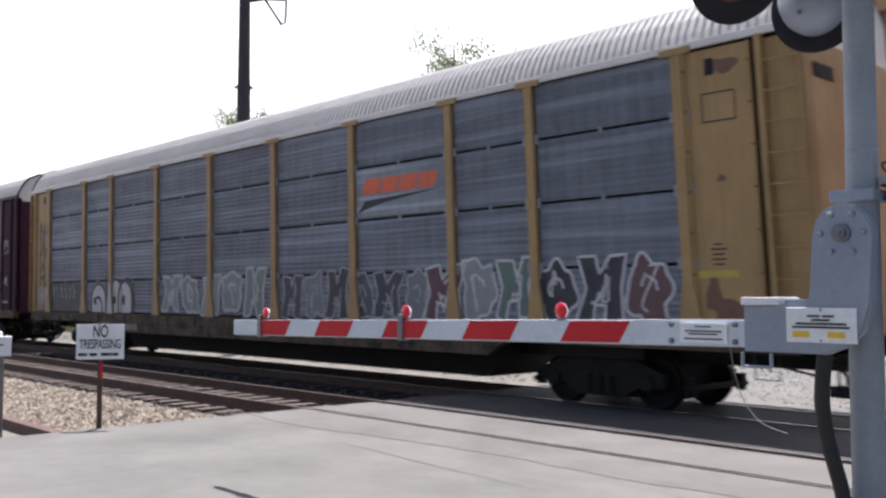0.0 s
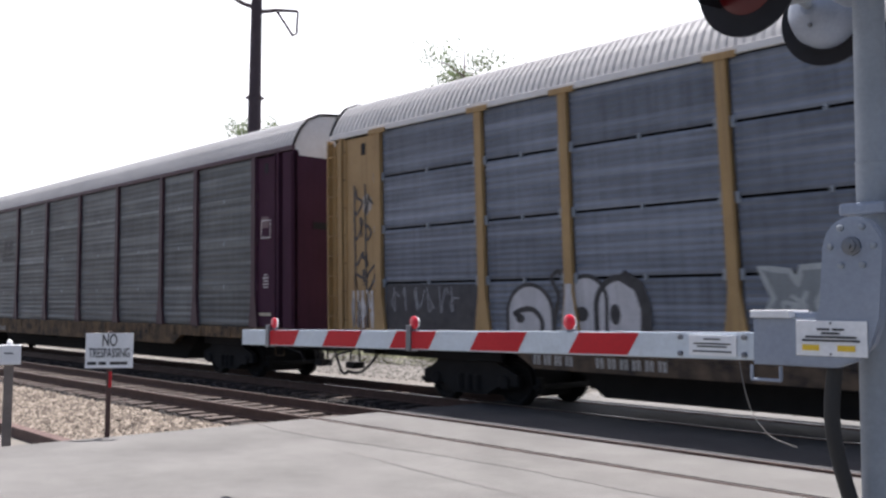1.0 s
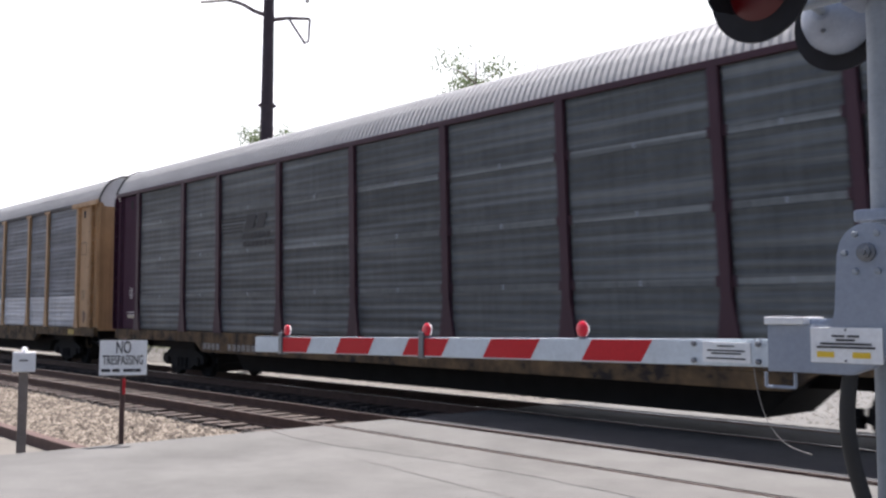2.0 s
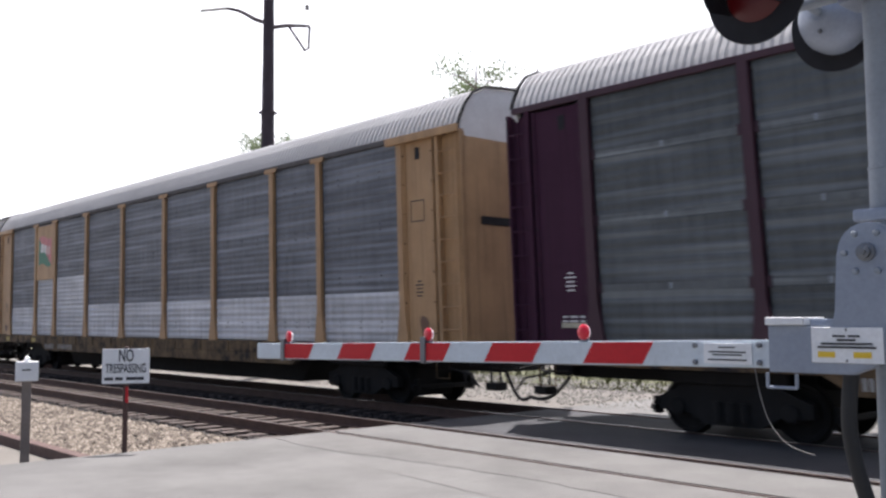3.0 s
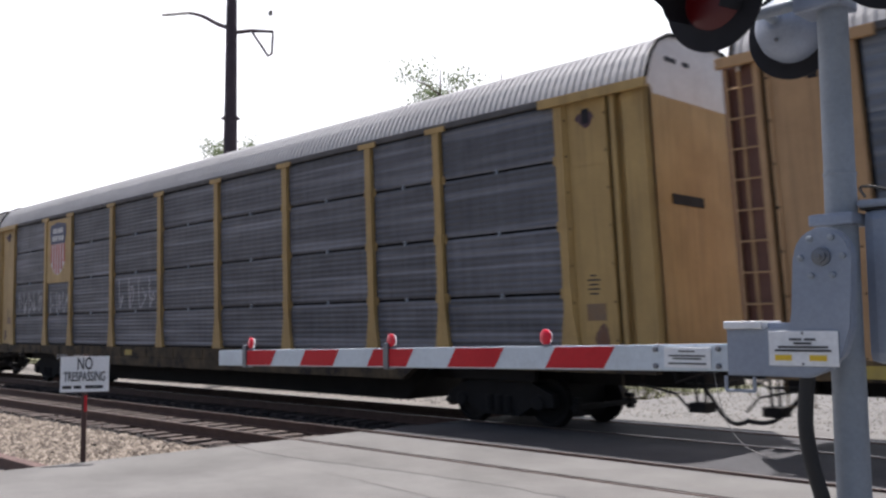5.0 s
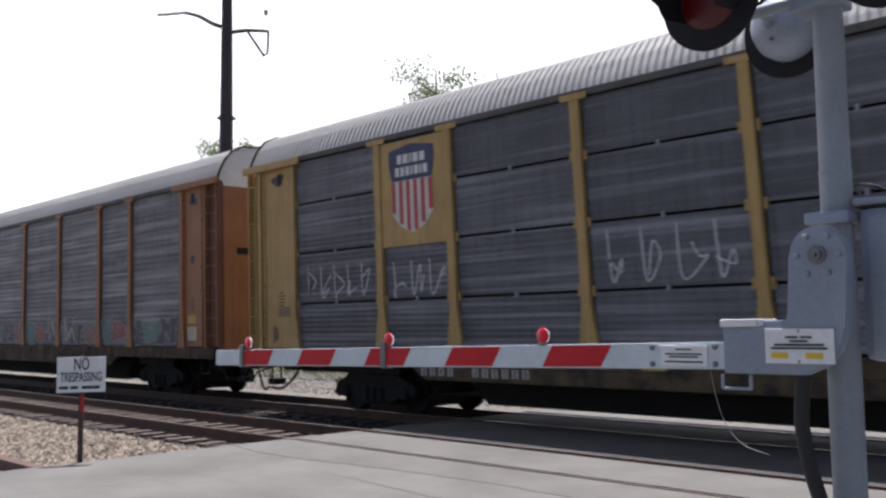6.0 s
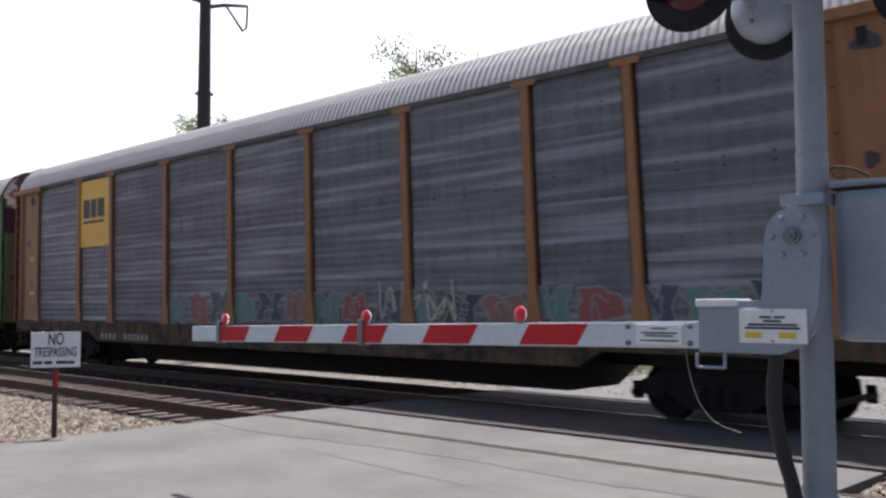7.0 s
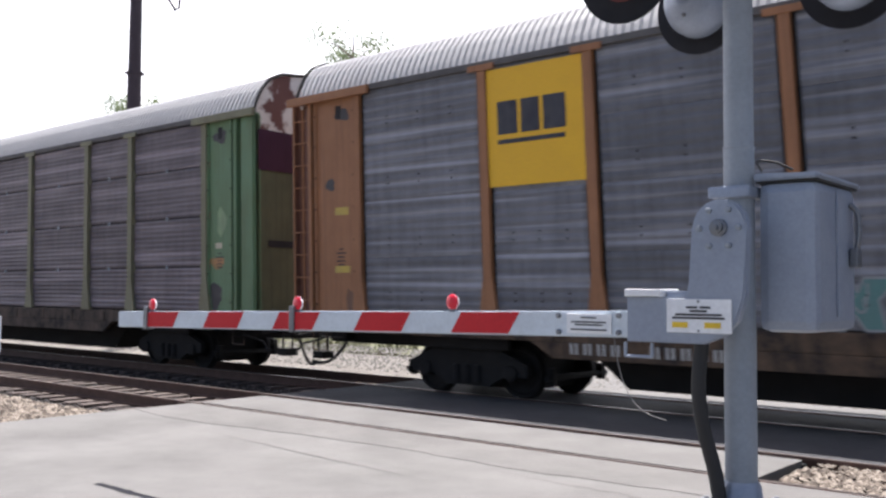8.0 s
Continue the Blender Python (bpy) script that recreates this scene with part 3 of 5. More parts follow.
def end_side(x0, sgn, car, st, out):
    """The solid bay at one end of a side: ladder bay, slot, door panel. x runs inwards from the end by sgn."""
    x0 -= sgn * out

    def X(a, b):
        return sorted((x0 + sgn * a, x0 + sgn * b))
    em = st["end"] or st["post"]
    inner = 1.52 + out
    bay, door = (0.5, 0.62) if sgn > 0 else (0.62, 0.76)
    bm = B()
    a, b = X(0.0, bay)
    box(bm, a, b, 0.07, 0.12, 1.05, 5.0)
    climb = sgn > 0 or st in (STYLE["E"], STYLE["C"], STYLE["A"])
    if not climb:
        a, b = X(0.0, 0.46)
        box(bm, a, b, -0.02, 0.068, 1.03, 5.02, 0.014)
    a, b = X(0.0, 0.07)
    box(bm, a, b, -0.02, 0.1, 1.02, 5.05, 0.01)
    part("end_bay_plate", bm, M["rusty_bay"] if st is STYLE["E"] or (sgn > 0 and st is STYLE["C"]) else em, car)
    bm = B()
    a, b = X(bay - 0.04, bay + 0.05)
    box(bm, a, b, -0.05, 0.07, 1.02, 5.06, 0.012)
    part("corner_post", bm, em, car)
    bm = B()
    a, b = X(0.045, 0.075)
    box(bm, a, b, -0.05, -0.022, 1.1, 4.95)
    ladder = part("ladder" if climb else "corner_strip", bm, em, car, "welded end ladder" if climb else "")
    for i in range(9 if climb else 0):
        rung = part("rung", rung_mesh(em), None, ladder)
        rung.matrix_basis = pose(x0 + sgn * (0.05 + bay / 2), -0.035, 1.32 + 0.42 * i)
        for u in (0.06, bay - 0.01):
            a, b = X(u, u + 0.03)
            part("rung_lug", box(B(), a, b, -0.055, -0.02, 1.3 + 0.42 * i, 1.345 + 0.42 * i), em, ladder)
    bm = B()
    a, b = X(door, inner)
    box(bm, a, b, 0.0, 0.06, 1.05, 5.0, 0.012)
    for u in ((door, door + 0.05), (inner - 0.06, inner)):
        a, b = X(*u)
        box(bm, a, b, -0.03, 0.0, 1.05, 5.0)
    for z in (2.35, 3.95):
        a, b = X(door + 0.05, inner - 0.06)
        box(bm, a, b, -0.004, 0.0, z, z + 0.012)
    panel = part("door_panel", bm, em, car)
    for k in range(7):
        for u in (door + 0.025, inner - 0.03):
            part("rivet", rivet_mesh(), None, panel).matrix_basis = pose(x0 + sgn * u, -0.03, 1.25 + 0.58 * k)
    x0 += sgn * out
    if st["eave"] is M["eave"]:
        bm = B()
        a, b = X(-0.04 - out, 1.95)
        box(bm, a, b, -0.13, -0.052, 4.97, 5.12, 0.014)
        part("end_header", bm, st["post"], car, "projecting header beam at the end of the side")
    bm = B()
    a, b = X(1.02, 1.16)
    box(bm, a, b, -0.006, 0.0, 4.62, 4.86)
    part("latch_hole", bm, M["black"], panel, "dark latch opening near the top")
    # stencilled data panel, not legible
    for zz, w in ((1.95, 0.16), (2.02, 0.22), (2.09, 0.18), (2.16, 0.24), (2.23, 0.12)):
        a, b = X(1.12 - w / 2, 1.12 + w / 2)
        part("stencil_line", box(B(), a, b, -0.005, 0.0, zz, zz + 0.025), M["endwhite"] if st is STYLE["B"] else M["ink"], panel)
    if sgn < 0 and st in (STYLE["A"], STYLE["B"], STYLE["C"]):
        zf = 3.1 if st is STYLE["B"] else (3.95 if st is STYLE["A"] else 3.4)
        u0, u1 = (0.72, 1.24) if st is STYLE["A"] else (0.92, 1.32)
        bm = B()
        for z in (zf, zf + 0.4):
            a, b = X(u0, u1)
            box(bm, a, b, -0.0055, -0.0005, z, z + 0.02)
        for u in (u0, u1 - 0.015):
            a, b = X(u, u + 0.015)
            box(bm, a, b, -0.0055, -0.0005, zf + 0.02, zf + 0.4)
        part("stencil_frame", bm, M["endwhite"] if st is STYLE["B"] else M["ink"], panel, "stencilled square outline")


def end_wall(x0, sgn, car, st):
    em = st["end"] or st["post"]
    bm = B()
    prof = [(y + (0.03 if y < 1.5 else -0.03), z - 0.03) for y, z in ROOF_PROFILE]
    low = 4.72 if st is STYLE["F"] else 4.93
    pts = [(0.05, low)] + prof + [(2.95, low)]
    xin = x0 + sgn * 0.02
    a = [bm.verts.new((xin, y, z)) for y, z in pts]
    b = [bm.verts.new((xin + sgn * 0.05, y, z)) for y, z in pts]
    bm.faces.new(a)
    bm.faces.new(b[::-1])
    for i in range(len(a)):
        bm.faces.new((a[i], a[i - 1], b[i - 1], b[i]))
    trim = B()
    for q, w in zip(ROOF_PROFILE, ROOF_PROFILE[1:]):
        tube(trim, [(x0 - sgn * 0.01, q[0], q[1] + 0.005), (x0 - sgn * 0.01, w[0], w[1] + 0.005)], 0.03, 6)
    part("roof_edge", trim, M["under"], car, "dark edge of the roof sheet")
    part("end_gable", bm, M["rustwhite"] if st is STYLE["F"] else M["endwhite"], car, "white upper end sheet")
    bm = B()
    u = sorted((xin, xin + sgn * 0.05))
    box(bm, u[0], u[1], 0.05, 2.95, 0.95, low)
    door = part("end_door", bm, M["olive_end"] if st is STYLE["F"] else em, car)
    if st is STYLE["F"]:
        u = sorted((xin - sgn * 0.028, xin - sgn * 0.003))
        part("upper_door_sheet", box(B(), u[0], u[1], 0.06, 1.14, 3.9, low, 0.006), STYLE["B"]["end"], door, "maroon upper door sheet")
    bm = B()
    u = sorted((xin - sgn * 0.012, xin))
    slot = {"F": (0.3, 1.1, 2.36, 2.5), "A": (0.25, 0.85, 4.42, 4.62)}
    y0, y1, z0, z1 = next((v for k, v in slot.items() if st is STYLE[k]), (0.5, 1.4, 3.28, 3.44))
    box(bm, u[0], u[1], y0, y1, z0, z1, 0.004)
    part("end_slot", bm, M["black"], car, "dark slot in the end door")


M["olive_end"] = material("dirty_olive_paint", (0.09, 0.1, 0.05), 0.7, dark=(0.05, 0.05, 0.03), scale=1.5, streaks=True)
M["rustwhite"] = material("flaking_white_paint", (0.62, 0.58, 0.54), 0.7, dark=(0.4, 0.33, 0.28), scale=1.6, spots=(0.12, 0.045, 0.035), spot_at=0.48, bump=0.2)


def build_car(key, index):
    st = STYLE[key]
    car = new("autorack_car")
    tagged(car, st["label"], "rail car", group="train of autorack cars")
    CARS.append((car, index))
    past = {"A": 0.3, "E": 0.16, "C": 0.14}.get(key, 0.07)
    far_end = CAR + past
    part("roof", roof_mesh(M["roof"], far_end), None, car, "pale ribbed sheet-metal roof")
    bm = B()
    box(bm, 0, far_end, -0.05, 0.02, 5.04, 5.15, 0.012)
    part("eave_rail", bm, st["eave"] or st["post"], car)
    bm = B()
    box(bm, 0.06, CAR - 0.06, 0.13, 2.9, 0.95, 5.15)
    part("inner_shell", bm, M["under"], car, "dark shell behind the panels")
    bm = B()
    for i in range(28):
        a, b = i * CAR / 28, (i + 1) * CAR / 28 - 0.01
        box(bm, a, b, 2.93, 2.98, 1.05, 5.1)
    part("far_side", bm, st["panel"], car)
    # posts, the narrow-flanged ones with a flared foot
    for px in POSTS:
        bm = B()
        w = 0.08 if key in "CE" else 0.085
        gut = 0.14 if key in "CE" else 0.125
        plate(bm, [(px - w, 5.04), (px - w, 1.75), (px - w * 2.3, 1.02), (px + w * 2.3, 1.02), (px + w, 1.75), (px + w, 5.04)], -0.06, 0.03)
        if key != "B":
            box(bm, px - 0.26, px + 0.26, -0.075, -0.05, 4.99, 5.09, 0.006)
        post = part("post", bm, st["post"], car)
        for z0, z1 in ROWS4[1:] if key not in "CE" else ():
            for s in (-1, 1):
                cl = part("clamp", clamp_mesh(M["galv"] if key == "A" else st["post"]), None, post)
                cl.matrix_basis = pose(px + s * 0.13, 0, z0)
    # corrugated panels, one to each bay and row
    for bi, (a, b) in enumerate(zip(POSTS, POSTS[1:])):
        for ri, (z0, z1) in enumerate(ROWS_HIGH if key in "CE" else ROWS4):
            g = st["gap"] / 2
            mat = st["panel"]
            if key == "C" and (ri == 0 or (ri == 1 and bi in (1, 2))):
                mat = st["low"]
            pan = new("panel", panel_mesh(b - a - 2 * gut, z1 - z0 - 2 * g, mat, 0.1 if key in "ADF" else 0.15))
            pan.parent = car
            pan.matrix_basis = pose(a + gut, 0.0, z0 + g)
        if key == "B":
            for z0, z1 in ROWS4[1:]:
                part("joint_band", box(B(), a + 0.1, b - 0.1, -0.006, 0.002, z0 - 0.055, z0 + 0.045), M["band"], car, "pale flat band along the panel joint")
        if key in "ABDF":
            for z0, z1 in ROWS4[1:]:
                stud = part("seam_stud", stud_mesh(), None, car)
                stud.matrix_basis = pose((a + b) / 2, 0, z0)
    if key in "CE":
        bm = B()
        for a, b in zip(POSTS, POSTS[1:]):
            for ri, (z0, z1) in enumerate(ROWS4):
                for u in (0.25, 0.5, 0.75):
                    for dz in (0.3, 0.42):
                        lathe(bm, (a + (b - a) * u, 0.004, z0 + dz), (0, -1, 0), [(0, 0.02), (0.012, 0.012)], 6)
        tagged(part("panel_bolts", bm, M["under"], car, "small dark bolt heads on the panels"), kind="stuff")
    end_side(0.0, 1, car, st, 0.16)
    end_side(CAR, -1, car, st, past)
    end_wall(0.0, 1, car, st)
    end_wall(far_end, -1, car, st)
    # sill and running gear
    bm = B()
    box(bm, 0.1, CAR - 0.1, -0.04, 0.12, 0.76, 1.03, 0.012)
    plate(bm, [(5.2, 0.758), (5.6, 0.52), (CAR - 5.6, 0.52), (CAR - 5.2, 0.758)], -0.036, 0.1)
    for i in range(18):
        x = 1.2 + i * (CAR - 2.4) / 17
        box(bm, x - 0.04, x + 0.04, -0.055, -0.03, 0.76, 1.0)
    part("side_sill", bm, st["sill"], car)
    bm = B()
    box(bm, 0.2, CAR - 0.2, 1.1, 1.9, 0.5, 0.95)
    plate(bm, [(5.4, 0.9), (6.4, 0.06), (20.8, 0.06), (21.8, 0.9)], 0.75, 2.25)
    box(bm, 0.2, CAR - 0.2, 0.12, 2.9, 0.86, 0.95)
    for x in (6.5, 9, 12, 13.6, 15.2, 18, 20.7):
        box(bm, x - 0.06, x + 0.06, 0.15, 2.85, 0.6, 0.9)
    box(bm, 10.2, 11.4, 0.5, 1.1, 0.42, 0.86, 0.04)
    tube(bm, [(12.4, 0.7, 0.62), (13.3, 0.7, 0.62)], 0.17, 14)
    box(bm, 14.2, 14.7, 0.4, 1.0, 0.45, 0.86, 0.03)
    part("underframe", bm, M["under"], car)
    for x, s in ((0.0, -1), (CAR, 1)):
        bm = B()
        u = sorted((x - s * 0.6, x + s * 0.55))
        box(bm, u[0], u[1], 1.38, 1.62, 0.72, 0.98, 0.02)
        u = sorted((x + s * 0.5, x + s * 0.78))
        box(bm, u[0], u[1], 1.3, 1.7, 0.66, 1.02, 0.05)
        part("coupler", bm, M["under"], car)
        bm = B()
        pts = []
        for i in range(9):
            q = i / 8
            pts.append((x + s * (0.05 + 0.7 * q), 1.15 - 0.2 * q, 0.4 - 0.3 * q - (0.2 if s > 0 else 0.15) * math.sin(math.pi * q)))
        tube(bm, pts, 0.032, 8)
        tube(bm, [(x - s * 0.2, 0.9, 0.6), (x + s * 0.35, 0.9, 0.58), (x + s * 0.6, 1.0, 0.66)], 0.02, 8)
        tube(bm, [(x + s * 0.05, 1.15, 0.4), (x - s * 0.1, 1.16, 0.6)], 0.03, 8)
        part("air_hose", bm, M["rubber"], car, "black rubber brake hoses hanging in loops")
        bm = B()
        u = x - s * 0.35
        tube(bm, [(u, 0.0, 0.9), (u, 0.0, 0.42), (u - s * 0.35, 0.0, 0.42), (u - s * 0.35, 0.0, 0.9)], 0.014, 6)
        part("step_iron", bm, st["sill"], car)
        bm = B()
        tube(bm, [(x + s * 0.12, 0.05, 0.9), (x + s * 0.16, 0.05, 0.66), (x + s * 0.16, 0.5, 0.72), (x + s * 0.2, 1.3, 0.8)], 0.016, 6)
        tube(bm, [(x - s * 0.5, 0.1, 0.62), (x + s * 0.1, 0.12, 0.5), (x + s * 0.3, 0.12, 0.3)], 0.018, 6)
        part("cut_lever", bm, M["under"], car)
        bm = B()
        u = sorted((x - s * 0.3, x + s * 0.14))
        box(bm, u[0], u[1], 0.9, 2.1, 0.52, 0.74, 0.02)
        u = sorted((x + s * 0.02, x + s * 0.3))
        box(bm, u[0], u[1], 0.55, 0.85, 0.2, 0.34, 0.015)
        for y in (0.58, 0.82):
            box(bm, x + s * 0.16 - 0.015, x + s * 0.16 + 0.015, y - 0.015, y + 0.015, 0.3, 0.75)
        part("end_platform", bm, M["under"], car, "dark crossover step and end sill")
    for cx in (3.6, CAR - 3.6):
        truck = part("truck", TRUCK, None, car, "dark grimy two-axle truck")
        truck.matrix_basis = pose(cx, WIDE / 2, RAIL_Z)
        for dx in (-0.89, 0.89):
            ws = part("wheelset", WHEELSET, None, truck)
            WHEELS.append((ws, dx, random.Random(index * 10 + int(cx)).uniform(0, 360)))
    return car


for i, key in enumerate("ZABCDEF"):
    build_car("C" if key == "Z" else key, i - 1)


# ---- marks on the cars ----
def flat_ribbon(bm, pts, w, y=-0.004):
    """A painted stroke: a thin ribbon in the plane of the car's side."""
    pts = [Vector((q[0], y, q[1])) for q in pts]
    l, r = [], []
    for i, q in enumerate(pts):
        d = (pts[min(i + 1, len(pts) - 1)] - pts[max(i - 1, 0)])
        d = d.normalized() if d.length > 1e-6 else Vector((1, 0, 0))
        o = Vector((-d.z, 0, d.x)) * w / 2
        l.append(bm.verts.new(q + o))
        r.append(bm.verts.new(q - o))
    for i in range(len(pts) - 1):
        bm.faces.new((l[i], r[i], r[i + 1], l[i + 1]))
    return bm


def smooth(pts, n=6):
    out = []
    for i in range(len(pts) - 1):
        p0, p1, p2, p3 = (Vector(pts[max(0, min(len(pts) - 1, j))]) for j in (i - 1, i, i + 1, i + 2))
        for k in range(n):
            t = k / n
            out.append(0.5 * (2 * p1 + (p2 - p0) * t + (2 * p0 - 5 * p1 + 4 * p2 - p3) * t * t + (3 * p1 - p0 - 3 * p2 + p3) * t ** 3))
    return out + [Vector(pts[-1])]


SPRAY = {}


def spray(c):
    if c not in SPRAY:
        SPRAY[c] = material("spray_paint", c, 0.6, dark=tuple(0.6 * u + 0.06 for u in c), scale=3, grain=30, amount=0.8, bump=0.05, streaks=True)
    return SPRAY[c]


def graffiti(car, x0, x1, z0, z1, n, fills, outline, seed, width=0.05):
    """Bubble shapes in a row, filled and outlined: no letters."""
    rng = random.Random(seed)
    cell = (x1 - x0) / n
    for i in range(n):
        cx, cz = x0 + (i + 0.5) * cell, (z0 + z1) / 2 + rng.uniform(-0.05, 0.05)
        rx, rz = cell * rng.uniform(0.42, 0.56), (z1 - z0) / 2 * rng.uniform(0.85, 1.1)
        ph, lobes = rng.uniform(0, 6.28), rng.choice((2, 3, 4, 5))
        pts = []
        if i % 2:
            for k in range(40):
                a = k / 40 * math.tau
                m = 1 / max(abs(math.cos(a)), abs(math.sin(a))) ** 0.6 * (1 + 0.16 * math.sin(lobes * a + ph) + 0.08 * math.sin(7 * a + ph * 2))
                pts.append((cx + rx * m * 0.88 * math.cos(a), cz + rz * m * 0.88 * math.sin(a)))
        else:
            # a slanted wedge shape with notches
            corners = [(-1, -1), (-0.35, -1), (-0.2, -0.35), (0.15, -0.4), (0.3, -1), (1, -1), (0.75, 0.1), (1.05, 1), (0.25, 1), (0.0, 0.45), (-0.3, 1), (-1, 1), (-0.7, 0.1)]
            jag = [(cx + rx * (u + rng.uniform(-0.14, 0.14) + 0.12 * v), cz + rz * (v + rng.uniform(-0.1, 0.1))) for u, v in corners]
            for q, w in zip(jag, jag[1:] + jag[:1]):
                pts += [(q[0] + (w[0] - q[0]) * f, q[1] + (w[1] - q[1]) * f) for f in (0, 0.33, 0.67)]
        bm = B()
        yy = -0.003 - 0.0008 * (i % 3)
        bm.faces.new([bm.verts.new((x, yy, z)) for x, z in pts])
        blob = part("graffiti_shape", bm, spray(fills[i % len(fills)]), car, "faded spray-painted bubble shape")
        bm = B()
        flat_ribbon(bm, pts + pts[:2], width, yy - 0.002)
        inner = [(cx + (x - cx) * 0.36, cz + (z - cz) * 0.42 + rng.uniform(0, 0.06)) for x, z in pts[::2]]
        flat_ribbon(bm, inner[:rng.randint(9, 18)], width * 0.8, yy - 0.0024)
        flat_ribbon(bm, smooth([(cx + rng.uniform(-0.4, 0.4) * rx, cz + rng.uniform(-0.8, 0.8) * rz) for _ in range(4)]), width * 0.7, yy - 0.0028)
        part("outline", bm, spray(outline), blob)


def arch_letters(car):
    """Silver arched shapes with black outlines, sprayed over a post, beside a blacked-out panel."""
    silver, black = spray((0.5, 0.5, 0.53)), spray((0.008, 0.007, 0.011))

    def arch(cx, half, top, lean=0.0):
        rim = [(cx + half * math.cos(a), top - half + half * math.sin(a)) for a in [math.pi * i / 14 for i in range(15)]]
        return [(x + lean * (z - 1.05), z) for x, z in [(cx + half, 1.06)] + rim + [(cx - half, 1.06)]]

    for k, (pts, w) in enumerate(((arch(5.52, 0.5, 1.9), 0.07), (arch(6.66, 0.42, 2.02, 0.05), 0.07), (arch(7.36, 0.46, 1.98), 0.1))):
        y = -0.003 - 0.0009 * k
        bm = B()
        bm.faces.new([bm.verts.new((x, y, z)) for x, z in pts])
        shape = part("graffiti_shape", bm, silver, car, "silver spray-painted arched shape")
        bm = B()
        flat_ribbon(bm, smooth(pts, 3), w, y - 0.002)
        part("outline", bm, black, shape)
    for k, (pts, w) in enumerate(((smooth([(5.15, 1.4), (5.35, 1.48), (5.6, 1.48), (5.78, 1.3), (5.76, 1.06)]), 0.09),
                                  (smooth([(6.02, 1.06), (6.1, 1.5), (6.15, 1.72), (6.02, 2.0), (6.2, 2.1), (6.3, 1.8)]), 0.07),
                                  ([(7.8, 1.06), (7.83, 1.5), (7.7, 1.85), (7.4, 2.02)], 0.2))):
        bm = B()
        flat_ribbon(bm, pts, w, -0.0075 - 0.0004 * k)
        part("graffiti_stroke", bm, black, car, "black spray-painted stroke")
    for cx, cz, rx, rz in ((6.62, 1.42, 0.13, 0.12), (7.26, 1.42, 0.1, 0.16), (5.3, 1.34, 0.1, 0.08)):
        bm = B()
        bm.faces.new([bm.verts.new((cx + rx * math.cos(i / 16 * math.tau), -0.0089, cz + rz * math.sin(i / 16 * math.tau))) for i in range(16)])
        part("graffiti_spot", bm, black, car, "black spray-painted spot")
    bm = plate(B(), [(6.335, 1.9), (6.335, 1.74), (6.22, 1.04), (6.58, 1.04), (6.465, 1.74), (6.465, 1.9)], -0.0625, -0.0605)
    part("overspray", bm, silver, car, "silver overspray on the post")
    bm = B()
    bm.faces.new([bm.verts.new(q) for q in ((1.76, -0.003, 1.06), (4.31, -0.003, 1.06), (4.31, -0.003, 1.93), (1.76, -0.003, 1.96))])
    part("blackout", bm, spray((0.012, 0.013, 0.022)), car, "navy-black painted-out patch")
    scrawl(car, 1.95, 3.9, 1.45, 1.9, 6, (0.25, 0.27, 0.31), 12, 0.025, -0.006)


def scrawl(car, x0, x1, z0, z1, n, colour, seed, width=0.03, y=-0.006):
    """A sprayed tag of looping strokes."""
    rng = random.Random(seed)
    cell = (x1 - x0) / n
    for i in range(n):
        cx = x0 + (i + 0.5) * cell
        pts = [(cx + rng.uniform(-0.5, 0.5) * cell, z0 + (z1 - z0) * (0.05 + 0.9 * rng.random())) for _ in range(5)]
        pts[0] = (cx - 0.3 * cell, z1)
        pts[1] = (cx - 0.2 * cell, z0)
        part("sprayed_stroke", flat_ribbon(B(), smooth(pts), width, y - 0.0004 * i), spray(colour), car, "looping sprayed stroke")


def bars(car, x0, z0, widths, h, mat, name="stencil_mark", label="row of worn stencilled marks", y=-0.006, gap=0.05, lean=0.0):
    x = x0
    for w in widths:
        if w > 0:
            part(name, plate(B(), [(x, z0), (x + w, z0), (x + w + lean, z0 + h), (x + lean, z0 + h)], y, y + 0.004), mat, car, label)
        x += abs(w) + gap


def board(car, bay, z0, z1, mat, label):
    a, b = POSTS[bay] + 0.09, POSTS[bay + 1] - 0.09
    bm = B()
    box(bm, a, b, -0.034, -0.008, z0, z1, 0.006)
    for x in (a + 0.12, b - 0.12):
        for z in (z0 + 0.15, (z0 + z1) / 2, z1 - 0.15):
            lathe(bm, (x, -0.033, z), (0, -1, 0), [(0, 0.018), (0.008, 0.012)], 8)
    return part("sign_board", bm, mat, car, label), a, b


